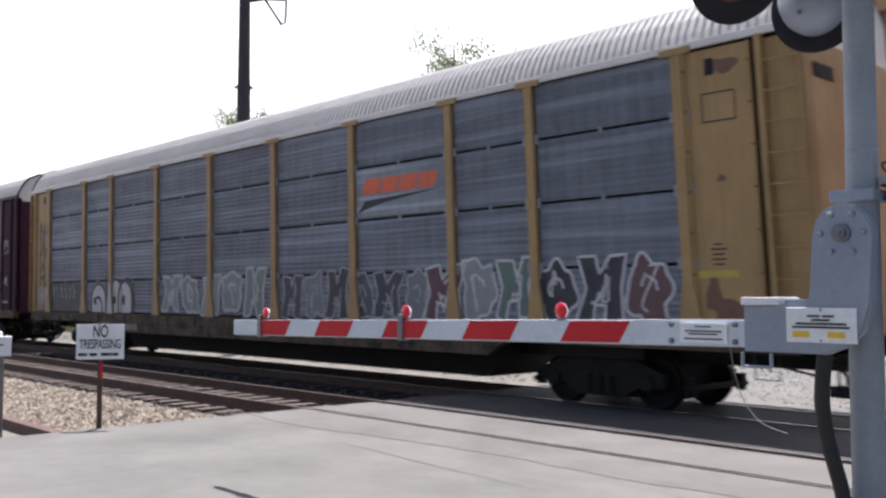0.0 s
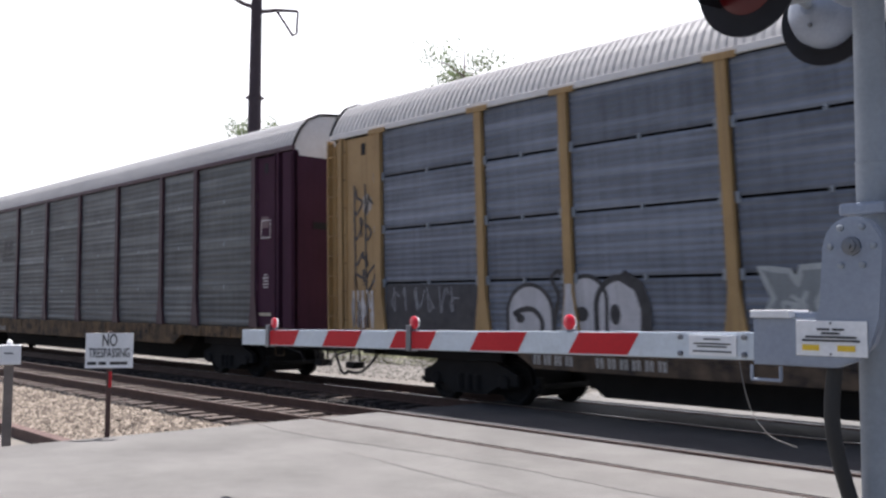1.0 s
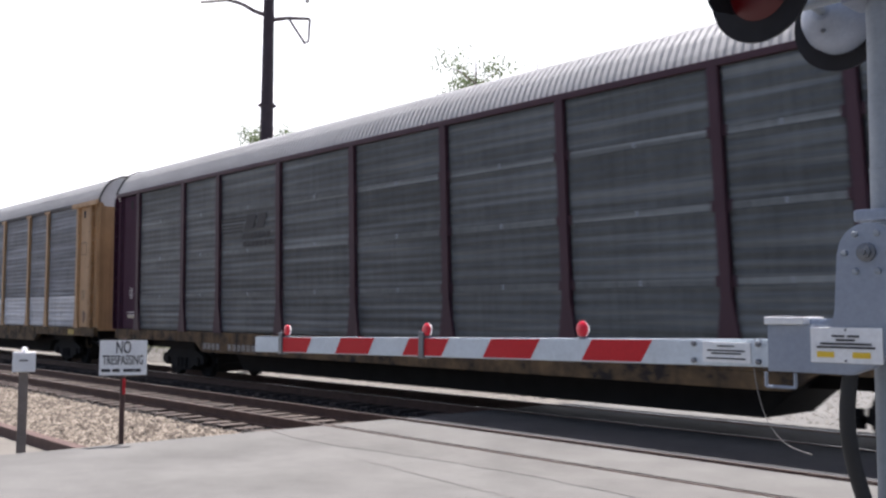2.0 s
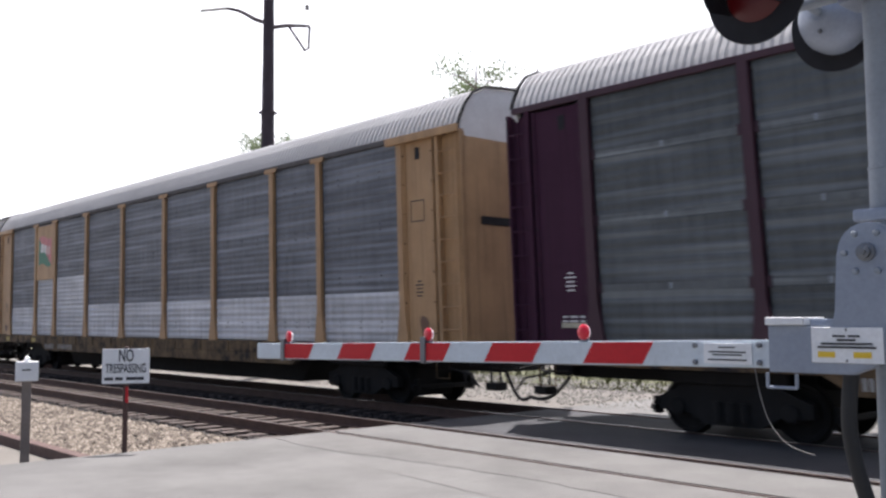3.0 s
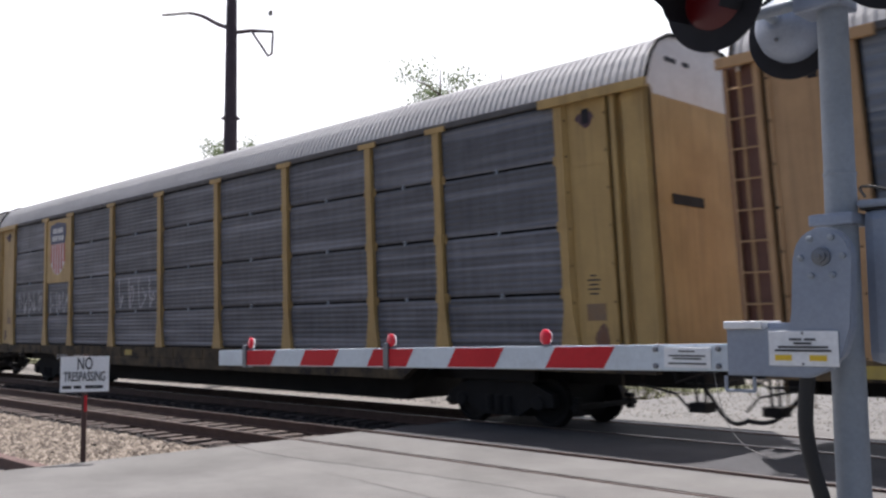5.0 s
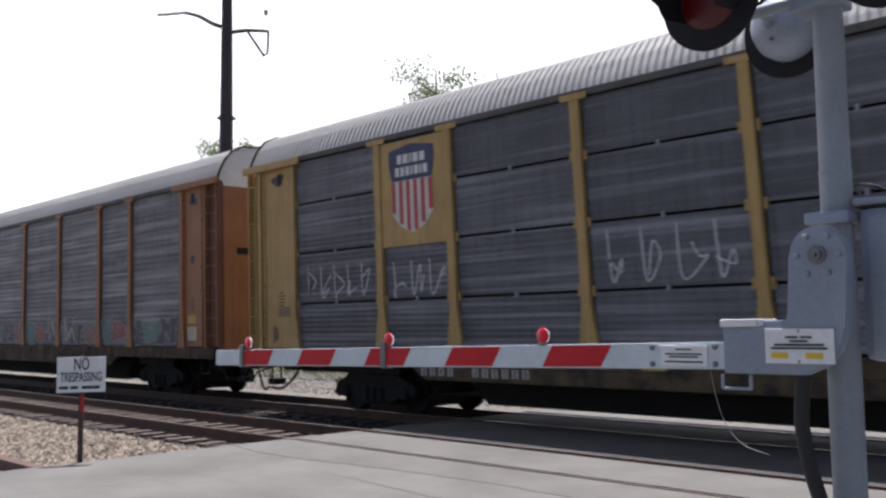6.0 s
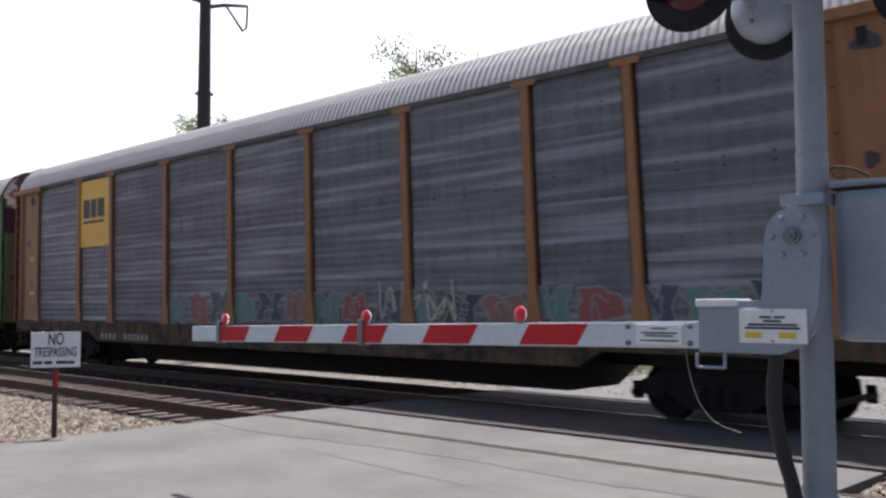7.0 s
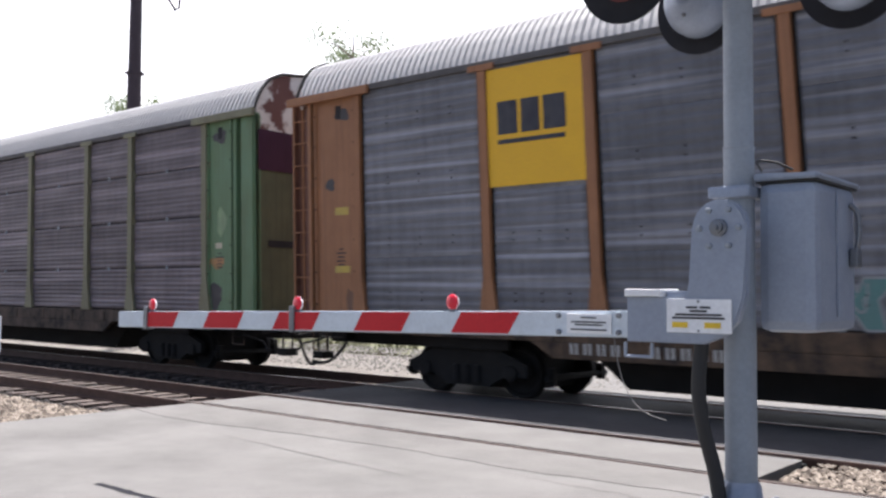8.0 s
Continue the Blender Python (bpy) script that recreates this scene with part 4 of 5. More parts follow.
def decorate():
    by = {k: car for (car, i), k in zip(CARS, "ZABCDEF")}
    white, ink = M["endwhite"], M["ink"]
    for k, x in (("A", 5.6), ("B", 5.7), ("C", 5.6), ("D", 5.5), ("E", 5.9)):
        bars(by[k], x, 0.59, (0.05, 0.05, -0.02, 0.05, 0.05, -0.02, 0.05, 0.05, -0.02, 0.05, 0.05, -0.4, 0.05, 0.05, -0.02, 0.05, 0.05, -0.02, 0.05, 0.05, -0.02, 0.05, 0.05, -0.02, 0.05, 0.05, -0.02, 0.05, 0.05), 0.16, spray((0.4, 0.39, 0.37)), y=-0.042, gap=0.035)
    # A: orange emblem with a dark swoosh on a paler panel
    a, b = POSTS[6] + 0.1, POSTS[7] - 0.1
    bm = B()
    box(bm, a + 0.03, b - 0.03, -0.008, -0.003, 3.09, 4.06)
    pale = part("emblem_ground", bm, sheet("pale_blue_panel", (0.24, 0.27, 0.31)), by["A"], "paler panel behind the emblem")
    bars(pale, a + 0.2, 3.55, (0.5, 0.5, 0.5, 0.45), 0.3, spray((0.72, 0.12, 0.04)), "emblem_block", "orange-red slanted emblem blocks", -0.013, 0.06, 0.12)
    bm = B()
    plate(bm, [(a + 0.08, 3.2), (a + 0.3, 3.42), (b - 0.15, 3.52), (a + 0.9, 3.36)], -0.013, -0.009)
    part("emblem_swoosh", bm, ink, pale)
    graffiti(by["A"], 15.3, 20.2, 1.04, 2.0, 6, ((0.02, 0.026, 0.05), (0.16, 0.18, 0.21), (0.012, 0.015, 0.028), (0.05, 0.06, 0.1)), (0.4, 0.41, 0.44), 3, 0.035)
    graffiti(by["A"], 20.1, 25.35, 1.04, 2.16, 6, ((0.09, 0.03, 0.05), (0.25, 0.27, 0.3), (0.09, 0.16, 0.14), (0.01, 0.012, 0.026), (0.012, 0.014, 0.03), (0.11, 0.05, 0.06)), (0.56, 0.56, 0.59), 8, 0.05)
    graffiti(by["A"], 9.6, 14.7, 1.1, 2.1, 5, ((0.2, 0.225, 0.24), (0.17, 0.2, 0.2), (0.24, 0.27, 0.28)), (0.38, 0.41, 0.42), 9, 0.08)
    arch_letters(by["A"])
    for i in range(4):
        z = 1.85 + 0.52 * i
        scrawl(by["A"], 0.72, 1.42, z, z + 0.6, 2, (0.022, 0.018, 0.02), 51 + i, 0.055, -0.009 - 0.001 * i)
    scrawl(by["A"], 0.7, 1.46, 1.1, 1.85, 5, (0.55, 0.55, 0.57), 6, 0.06, -0.014)
    # B: black emblem of stripes and blocks
    x = POSTS[2] + 0.2
    for k in range(5):
        bars(by["B"], x + 0.05 * (4 - k) * 0, 3.52 + 0.085 * k, (0.95 + 0.05 * k,), 0.035, ink, "emblem_line", "black emblem stripe", -0.008)
    bars(by["B"], x + 1.08, 3.56, (0.42, 0.4), 0.36, ink, "emblem_block", "black slanted emblem block", -0.008, 0.1, 0.14)
    bars(by["B"], x + 0.98, 3.34, (0.15, 0.15, 0.15, 0.15, 0.15, 0.15, 0.15), 0.13, ink, "emblem_mark", "small black emblem block", -0.008, 0.035, 0.04)
    bars(by["B"], x + 1.0, 3.14, (0.16, 0.16, 0.16, 0.16, 0.16, 0.16, 0.16, 0.16), 0.13, ink, "emblem_mark", "small black emblem block", -0.008, 0.035, 0.04)
    for k, z in enumerate((1.45, 1.52)):
        bars(by["B"], 0.95, z, (0.1, 0.16, 0.1), 0.03, white, y=-0.035)
    # C: flag emblem on a tan board
    bd, a, b = board(by["C"], 1, 3.03, 4.98, STYLE["C"]["post"], "tan board with a red and green flag emblem")
    def flag(pts, mat, name, y):
        bm = B()
        plate(bm, pts, y, y + 0.004)
        return part(name, bm, mat, bd)
    n = 10
    def wave(u, v):
        return (a + 0.22 + 1.3 * u, 3.55 + 1.0 * v + 0.07 * math.sin(u * 6.0))
    lowerl = [wave(0, 1 - 0.92 * 0)] + [wave(0, 0)] + [wave(i / n, 0) for i in range(1, n + 1)]
    flag(lowerl, spray((0.03, 0.21, 0.12)), "flag_green", -0.039)
    flag([wave(0, 1), wave(1, 0)] + [wave(1 - i / n, 1) for i in range(0, n)], spray((0.62, 0.2, 0.2)), "flag_red", -0.039)
    flag([wave(0.16, 0.42), wave(0.4, 0.42), wave(0.42, 0.72), wave(0.18, 0.72)], white, "flag_block", -0.044)
    flag([wave(0.45, 0.42), wave(0.61, 0.42), wave(0.63, 0.73), wave(0.47, 0.73)], white, "flag_block", -0.044)
    flag([wave(0.66, 0.42), wave(0.9, 0.42), wave(0.9, 0.72), wave(0.68, 0.72)], spray((0.7, 0.45, 0.42)), "flag_block", -0.044)
    # D: shield emblem on a yellow board
    bd, a, b = board(by["D"], 1, 2.98, 4.98, STYLE["D"]["post"], "yellow board with a striped shield emblem")
    cx = (a + b) / 2
    def shield(v):
        return 0.56 * (1 + 0.12 * math.cos(v * math.pi * 2 + 0.6)) if v > 0.3 else 0.6 * math.sqrt(max(0, v / 0.3)) + 0.02
    zs = [i / 16 for i in range(17)]
    red, navyb, pale = spray((0.48, 0.045, 0.05)), spray((0.025, 0.035, 0.1)), spray((0.66, 0.62, 0.58))
    body_z = lambda v: 3.22 + 1.58 * v
    flag([(cx - shield(v), body_z(v)) for v in zs if v <= 0.66] + [(cx + shield(v), body_z(v)) for v in reversed(zs) if v <= 0.66], pale, "shield_field", -0.0395)
    flag([(cx - shield(v), body_z(v)) for v in zs if v >= 0.62] + [(cx, body_z(1.06))] + [(cx + shield(v), body_z(v)) for v in reversed(zs) if v >= 0.62], navyb, "shield_top", -0.041)
    for i in range(6):
        u = -0.5 + i * 0.2
        low = 0.3 * ((abs(u) + 0.05) / 0.62) ** 2 + 0.01
        flag([(cx + u - 0.05, body_z(low)), (cx + u + 0.05, body_z(low)), (cx + u + 0.05, body_z(0.62)), (cx + u - 0.05, body_z(0.62))], red, "shield_stripe", -0.043)
    for z, ws in ((0.83, (0.12, 0.13, 0.05, 0.14, 0.13)), (0.68, (0.1, 0.1, 0.1, 0.05, 0.1, 0.05, 0.1))):
        wtot = sum(ws) + 0.045 * (len(ws) - 1)
        bars(bd, cx - wtot / 2, body_z(z), ws, 0.17, white, "emblem_block", "white block marks", -0.046, 0.045)
    scrawl(by["D"], 2.0, 4.2, 2.1, 2.75, 5, (0.5, 0.5, 0.53), 21, 0.035)
    scrawl(by["D"], 4.7, 6.2, 2.05, 2.7, 3, (0.5, 0.5, 0.53), 22, 0.035)
    scrawl(by["D"], 9.6, 12.0, 2.1, 2.9, 4, (0.5, 0.5, 0.53), 23, 0.035)
    # E: yellow emblem board
    bd, a, b = board(by["E"], 1, 3.12, 4.98, material("yellow_board_paint", (0.74, 0.42, 0.012), 0.5, dark=(0.62, 0.34, 0.02), scale=2, grain=30, amount=0.4, bump=0.04), "bright yellow board with dark blue emblem blocks")
    bars(bd, a + 0.2, 3.93, (0.38, 0.34, 0.4), 0.52, spray((0.012, 0.012, 0.025)), "emblem_block", "dark blue emblem blocks", -0.039, 0.07)
    bars(bd, a + 0.2, 3.78, (1.24,), 0.07, spray((0.012, 0.012, 0.025)), "emblem_line", "dark blue emblem line", -0.039)
    graffiti(by["E"], 9.4, 25.3, 1.08, 1.75, 17, ((0.08, 0.2, 0.19), (0.26, 0.06, 0.06), (0.05, 0.06, 0.09), (0.1, 0.22, 0.19), (0.03, 0.035, 0.055), (0.22, 0.11, 0.09)), (0.24, 0.25, 0.26), 31, 0.035)
    scrawl(by["E"], 17.0, 19.5, 1.2, 1.9, 4, (0.5, 0.42, 0.38), 33, 0.05)


def placards():
    by = {k: car for (car, i), k in zip(CARS, "ZABCDEF")}
    dull = spray((0.22, 0.13, 0.06))
    yellow = spray((0.5, 0.36, 0.06))
    pale = spray((0.5, 0.46, 0.34))
    for k, x, z, w, h, mat, label in (
            ("D", 1.2, 1.72, 0.42, 0.22, dull, "worn brown patch of old paint"),
            ("D", 26.1, 1.55, 0.36, 0.26, dull, "worn brown patch of old paint"),
            ("E", 26.05, 1.62, 0.4, 0.2, yellow, "yellow stencil patch"),
            ("E", 26.05, 1.2, 0.44, 0.34, pale, "pale repainted patch"),
            ("E", 1.15, 2.86, 0.34, 0.14, yellow, "yellow stencil patch"),
            ("E", 1.15, 1.82, 0.38, 0.12, yellow, "yellow stencil patch"),
            ("F", 26.05, 2.35, 0.22, 0.12, pale, "pale stencil patch"),
            ("F", 26.05, 2.02, 0.34, 0.12, spray((0.42, 0.2, 0.06)), "orange stencil patch"),
            ("A", 26.05, 1.78, 0.62, 0.1, yellow, "yellow stencil strip"),
            ("B", 26.05, 1.3, 0.5, 0.07, pale, "pale stencil strip"),
            ("B", 26.05, 3.34, 0.3, 0.26, spray((0.16, 0.1, 0.11)), "faded stencil square"),
            ("C", 1.5, 0.8, 0.4, 0.16, yellow, "yellow reflective patch on the sill"),
            ("C", 4.4, 0.8, 0.4, 0.14, yellow, "yellow reflective patch on the sill"),
            ("C", 25.2, 0.8, 0.5, 0.16, yellow, "yellow reflective patch on the sill"),
            ("D", 10.4, 0.8, 0.4, 0.14, yellow, "yellow reflective patch on the sill"),
            ("B", 1.15, 1.36, 0.52, 0.08, pale, "pale stencil strip")):
        y = -0.046 if z < 1 else -0.005
        part("placard", box(B(), x - w / 2, x + w / 2, y, y + 0.004, z, z + h), mat, by[k], label)
    for k in "DE":
        for i, w in enumerate((0.32, 0.2)):
            part("end_mark", box(B(), CAR + 0.055, CAR + 0.059, 0.55 + 0.5 * i, 0.55 + 0.5 * i + w, 5.5, 5.58), M["ink"], by[k], "small stencilled mark")


def stain(car, x, z, rx, rz, colour, seed, y=-0.0045, label="ragged rust stain on the paint"):
    """A ragged patch of rust or soot with its own outline."""
    rng = random.Random(seed)
    pts = []
    for k in range(26):
        a = k / 26 * math.tau
        m = rng.uniform(0.82, 1.05) * (1 + 0.16 * math.sin(3 * a + seed))
        pts.append((x + rx * m * math.cos(a), z + rz * m * math.sin(a)))
    bm = B()
    bm.faces.new([bm.verts.new((u, y, v)) for u, v in pts])
    part("stain", bm, spray(colour), car, label)


def stains():
    by = {k: car for (car, i), k in zip(CARS, "ZABCDEF")}
    rust, soot, maroon = (0.15, 0.07, 0.035), (0.03, 0.026, 0.03), (0.07, 0.022, 0.03)
    for k, x, z, rx, rz, c in (
            ("A", 26.25, 1.28, 0.3, 0.2, rust), ("A", 25.98, 1.55, 0.13, 0.3, rust), ("A", 26.35, 4.72, 0.2, 0.12, rust), ("A", 26.2, 3.15, 0.08, 0.05, rust),
            ("A", 1.2, 3.6, 0.16, 0.22, (0.42, 0.38, 0.33)), ("A", 1.0, 1.2, 0.2, 0.14, rust),
            ("C", 26.2, 1.4, 0.14, 0.2, rust), ("C", 1.1, 1.3, 0.18, 0.16, rust),
            ("D", 1.02, 4.72, 0.26, 0.13, maroon), ("D", 0.85, 1.35, 0.12, 0.2, rust), ("D", 26.1, 4.7, 0.18, 0.13, maroon), ("D", 26.2, 1.3, 0.14, 0.2, rust),
            ("E", 0.86, 3.42, 0.13, 0.12, soot), ("E", 1.2, 4.68, 0.2, 0.11, soot), ("E", 1.35, 1.3, 0.12, 0.24, rust), ("E", 26.15, 4.66, 0.2, 0.12, soot), ("E", 26.1, 3.2, 0.1, 0.12, soot), ("E", 26.0, 1.3, 0.25, 0.2, rust),
            ("F", 26.1, 4.66, 0.24, 0.14, soot), ("F", 25.95, 1.38, 0.2, 0.32, soot), ("F", 26.0, 2.06, 0.26, 0.13, (0.3, 0.17, 0.05)), ("F", 26.15, 2.9, 0.16, 0.3, (0.22, 0.33, 0.17))):
        stain(by[k], x, z, rx, rz, c, int(x * 100 + z * 37))
    # sprayed rings running over the side sill
    for i in range(4):
        cx = 20.4 + 0.55 * i
        ring = [(cx + 0.17 * math.cos(a), 0.9 + 0.1 * math.sin(a)) for a in [math.tau * k / 18 for k in range(19)]]
        part("sprayed_ring", flat_ribbon(B(), ring, 0.05, -0.0445), spray((0.3, 0.3, 0.31)), by["A"], "pale sprayed ring on the sill")


decorate()
placards()
stains()


# ---- the crossing signal and its gate ----
def build_signal():
    sg = new("crossing_signal")
    tagged(sg, "grey level-crossing signal mast with lowered red-white gate arm", "crossing signal")
    sg.matrix_basis = pose(0, 0, near_z(0))
    sg.scale = (NEAR, NEAR, NEAR)
    mx, my = -1.688, 4.15
    part("foundation", box(B(), mx - 0.3, mx + 0.3, my - 0.3, my + 0.3, -0.3, 0.48, 0.03), M["concrete"], sg, "concrete pedestal")
    base = part("base_flange", lathe(B(), (mx, my, 0.48), (0, 0, 1), [(0, 0.17), (0.03, 0.17), (0.035, 0.1), (0.12, 0.088), (0.14, 0.075)], 28), M["alu"], sg)
    for dx, dy in ((-0.125, -0.1), (0.125, -0.1), (-0.125, 0.1), (0.125, 0.1)):
        bm = B()
        tube(bm, [(mx + dx, my + dy, 0.5), (mx + dx, my + dy, 0.55)], 0.012, 8)
        tube(bm, [(mx + dx, my + dy, 0.515), (mx + dx, my + dy, 0.54)], 0.026, 6)
        part("anchor_bolt", bm, M["bolt"], base)
    part("mast", lathe(B(), (mx, my, 0.5), (0, 0, 1), [(0, 0.072), (0.8, 0.072), (0.85, 0.069), (1.64, 0.069), (1.642, 0.072), (1.652, 0.072), (1.654, 0.067), (3.2, 0.066)], 32), M["galv"], sg, "galvanised steel mast")
    # mechanism case
    bm = B()
    box(bm, -1.6, -1.335, 4.14, 4.72, 1.3, 1.98, 0.05)
    case = part("mechanism_case", bm, M["alu"], sg, "blue-grey cast gate mechanism case")
    bm = B()
    v = [bm.verts.new(q) for q in ((-1.61, 4.12, 1.985), (-1.32, 4.12, 1.985), (-1.32, 4.74, 1.985), (-1.61, 4.74, 1.985), (-1.61, 4.12, 2.02), (-1.32, 4.12, 2.008), (-1.32, 4.74, 2.008), (-1.61, 4.74, 2.02))]
    for q in ((0, 3, 2, 1), (4, 5, 6, 7), (0, 1, 5, 4), (1, 2, 6, 5), (2, 3, 7, 6), (3, 0, 4, 7)):
        bm.faces.new([v[i] for i in q])
    bmesh.ops.bevel(bm, geom=list(bm.edges), offset=0.008, segments=2, affect="EDGES")
    part("case_lid", bm, M["alu"], case)
    bm = B()
    tube(bm, smooth([(-1.33, 4.6, 1.9), (-1.3, 4.62, 1.85), (-1.3, 4.62, 1.72), (-1.325, 4.62, 1.66)]), 0.014, 8)
    part("case_latch", bm, M["bolt"], case)
    part("case_seam", box(B(), -1.3345, -1.325, 4.4, 4.425, 1.37, 1.95, 0.003), M["alu"], case, "raised door edge")
    part("case_gasket", box(B(), -1.603, -1.332, 4.137, 4.723, 1.974, 1.984), M["rubber"], case, "dark rubber gasket under the lid")
    part("padlock", box(B(), -1.33, -1.29, 4.58, 4.65, 1.6, 1.69, 0.01), M["bolt"], case)
    bm = B()
    box(bm, -1.8, -1.6, 4.05, 4.25, 1.91, 1.965, 0.014)
    part("clamp_collar", bm, M["alu"], sg, "mast clamp")
    bm = B()
    tube(bm, smooth([(-1.6, 4.2, 2.04), (-1.58, 4.1, 2.07), (-1.5, 4.08, 2.06), (-1.42, 4.1, 2.02)]), 0.006, 8)
    part("top_cable", bm, M["rubber"], sg)
    # lever with its rounded head, and the arm adapter below
    arc = [(-1.69 + 0.128 * math.cos(a), 1.765 + 0.128 * math.sin(a)) for a in [math.pi * (1 - i / 12) for i in range(13)]]
    bm = plate(B(), [(-2.15, 1.245), (-2.15, 1.455), (-1.84, 1.455), (-1.826, 1.52)] + arc + [(-1.575, 1.46), (-1.61, 1.35), (-1.68, 1.28), (-1.77, 1.245)], 3.925, 3.985)
    bmesh.ops.bevel(bm, geom=[e for e in bm.edges if abs(e.verts[0].co.y - e.verts[1].co.y) < 1e-4], offset=0.008, segments=2, affect="EDGES")
    lever = part("drive_lever", bm, M["alu"], sg, "grey cast lever plate")
    part("hub", lathe(B(), (-1.69, 3.925, 1.765), (0, -1, 0), [(0, 0.04), (0.012, 0.04), (0.014, 0.026), (0.03, 0.026), (0.032, 0.012), (0.045, 0.012)], 20), M["bolt"], lever)
    for k in range(6):
        a = math.tau * k / 6 + math.tau / 12 * 0
        part("lever_bolt", lathe(B(), (-1.69 + 0.092 * math.cos(a), 3.926, 1.765 + 0.092 * math.sin(a)), (0, -1, 0), [(0, 0.014), (0.012, 0.014), (0.016, 0.008)], 8), M["galv"], lever)
    part("shaft", lathe(B(), (-1.69, 3.98, 1.765), (0, 1, 0), [(0, 0.05), (0.2, 0.05)], 16), M["alu"], sg)
    part("bracket_top", box(B(), -2.15, -1.965, 3.9, 4.1, 1.457, 1.492, 0.006), M["white"], sg, "pale bracket cap")
    part("bracket_block", box(B(), -1.96, -1.845, 3.95, 4.1, 1.457, 1.484, 0.006), M["alu"], sg)
    bm = B()
    for q in (((-2.17, 3.95, 1.24), (-2.17, 3.95, 1.175)), ((-2.17, 3.95, 1.175), (-2.03, 3.95, 1.175)), ((-2.03, 3.95, 1.175), (-2.03, 3.95, 1.24))):
        tube(bm, q, 0.008, 6)
    part("shear_clip", bm, M["alu"], sg, "thin pale metal clip")
    # information plate
    pl = part("notice_plate", box(B(), -1.97, -1.66, 3.915, 3.921, 1.31, 1.462, 0.003), M["white"], sg, "white metal notice plate")
    pl.matrix_basis = pose(0.03, 0, -0.015)
    for z, ws in ((1.425, (0.055, 0.05)), (1.408, (0.08,)), (1.392, (0.22,)), (1.377, (0.25,))):
        bm = B()
        wt = sum(ws) + 0.012 * (len(ws) - 1)
        x = -1.815 - wt / 2
        for w in ws:
            box(bm, x, x + w, 3.912, 3.9155, z - 0.0045, z + 0.0045)
            x += w + 0.012
        part("printed_line", bm, M["ink"], pl)
    for x in (-1.9, -1.745):
        part("sticker", box(B(), x - 0.04, x + 0.035, 3.912, 3.9155, 1.333, 1.358), M["yellow"], pl, "yellow printed block")
    for z in (1.452, 1.32):
        part("plate_screw", lathe(B(), (-1.815, 3.915, z), (0, -1, 0), [(0, 0.006), (0.004, 0.004)], 8), M["bolt"], pl)
    # black cable
    bm = B()
    tube(bm, smooth([(-1.80, 3.99, 1.26), (-1.815, 3.98, 1.05), (-1.80, 4.0, 0.86), (-1.76, 4.03, 0.66), (-1.74, 4.04, 0.5)], 8), 0.033, 12)
    part("conduit", bm, M["rubber"], sg, "thick black cable conduit")
    # the arm
    X0, X1 = -2.15, -6.85
    def zc(x):
        return 1.322 + 0.0175 * (x - X0)
    bm = B()
    ys = (4.05, 4.095)
    hs = []
    for x in (X0, X1):
        h = 0.066 if x == X0 else 0.063
        hs.append([bm.verts.new((x, y, zc(x) + dz)) for y, dz in ((ys[0], -h), (ys[0], h), (ys[1], h), (ys[1], -h))])
    for i in range(4):
        bm.faces.new((hs[0][i], hs[0][(i + 1) % 4], hs[1][(i + 1) % 4], hs[1][i]))
    bm.faces.new(hs[0])
    bm.faces.new(hs[1][::-1])
    bmesh.ops.bevel(bm, geom=list(bm.edges), offset=0.006, segments=2, affect="EDGES")
    arm = part("gate_arm", bm, M["arm_white"], sg, "white gate arm with red slanted stripes")
    for k in range(5):
        xr = -2.86 - 0.786 * k
        xl = xr - 0.40
        bm = B()
        h = 0.0585
        plate(bm, [(xr - 0.075, zc(xr) - h), (xr, zc(xr) + h), (xl, zc(xl) + h), (xl - 0.075, zc(xl) - h)], 4.0472, 4.0502)
        part("red_stripe", bm, M["red"], arm)
    for x in (-6.44, -4.70):
        bm = B()
        box(bm, x - 0.025, x + 0.025, 4.035, 4.11, zc(x) - 0.075, zc(x) + 0.1, 0.006)
        part("arm_clip", bm, M["bolt"], arm, "dark metal joint clip")
    for x in (-6.38, -4.67, -3.34):
        z = zc(x) + 0.115
        way = Vector((-0.13, -0.99, 0.0))
        c = Vector((x, 4.06, z))
        bm = lathe(B(), c, way, [(-0.012, 0.044), (0.0, 0.045), (0.006, 0.04), (0.011, 0.026), (0.013, 0.01)], 20)
        lens = part("arm_lamp", bm, M["lamp_red"], arm, "round red gate lamp")
        bm = lathe(B(), c, way, [(-0.034, 0.012), (-0.031, 0.026), (-0.025, 0.037), (-0.016, 0.044), (-0.008, 0.047)], 20)
        part("lamp_body", bm, M["white"], arm, "white lamp housing")
        part("lamp_foot", box(B(), x - 0.015, x + 0.03, 4.055, 4.085, zc(x) + 0.058, z - 0.04, 0.004), M["bolt"], arm)
    nm = part("arm_plate", box(B(), -2.56, -2.3, 4.043, 4.048, zc(-2.43) - 0.05, zc(-2.43) + 0.05, 0.002), M["white"], arm, "small printed white plate")
    for dz, w in ((0.03, 0.09), (0.008, 0.2), (-0.006, 0.16), (-0.03, 0.21)):
        part("printed_line", box(B(), -2.43 - w / 2, -2.43 + w / 2, 4.04, 4.0435, zc(-2.43) + dz - 0.003, zc(-2.43) + dz + 0.004), M["ink"], nm)
    for x in (-2.61, -2.26):
        for dz in (-0.042, 0.042):
            part("arm_bolt", lathe(B(), (x, 4.05, zc(x) + dz), (0, -1, 0), [(0, 0.014), (0.012, 0.014), (0.016, 0.007)], 10), M["bolt"], arm)
    bm = B()
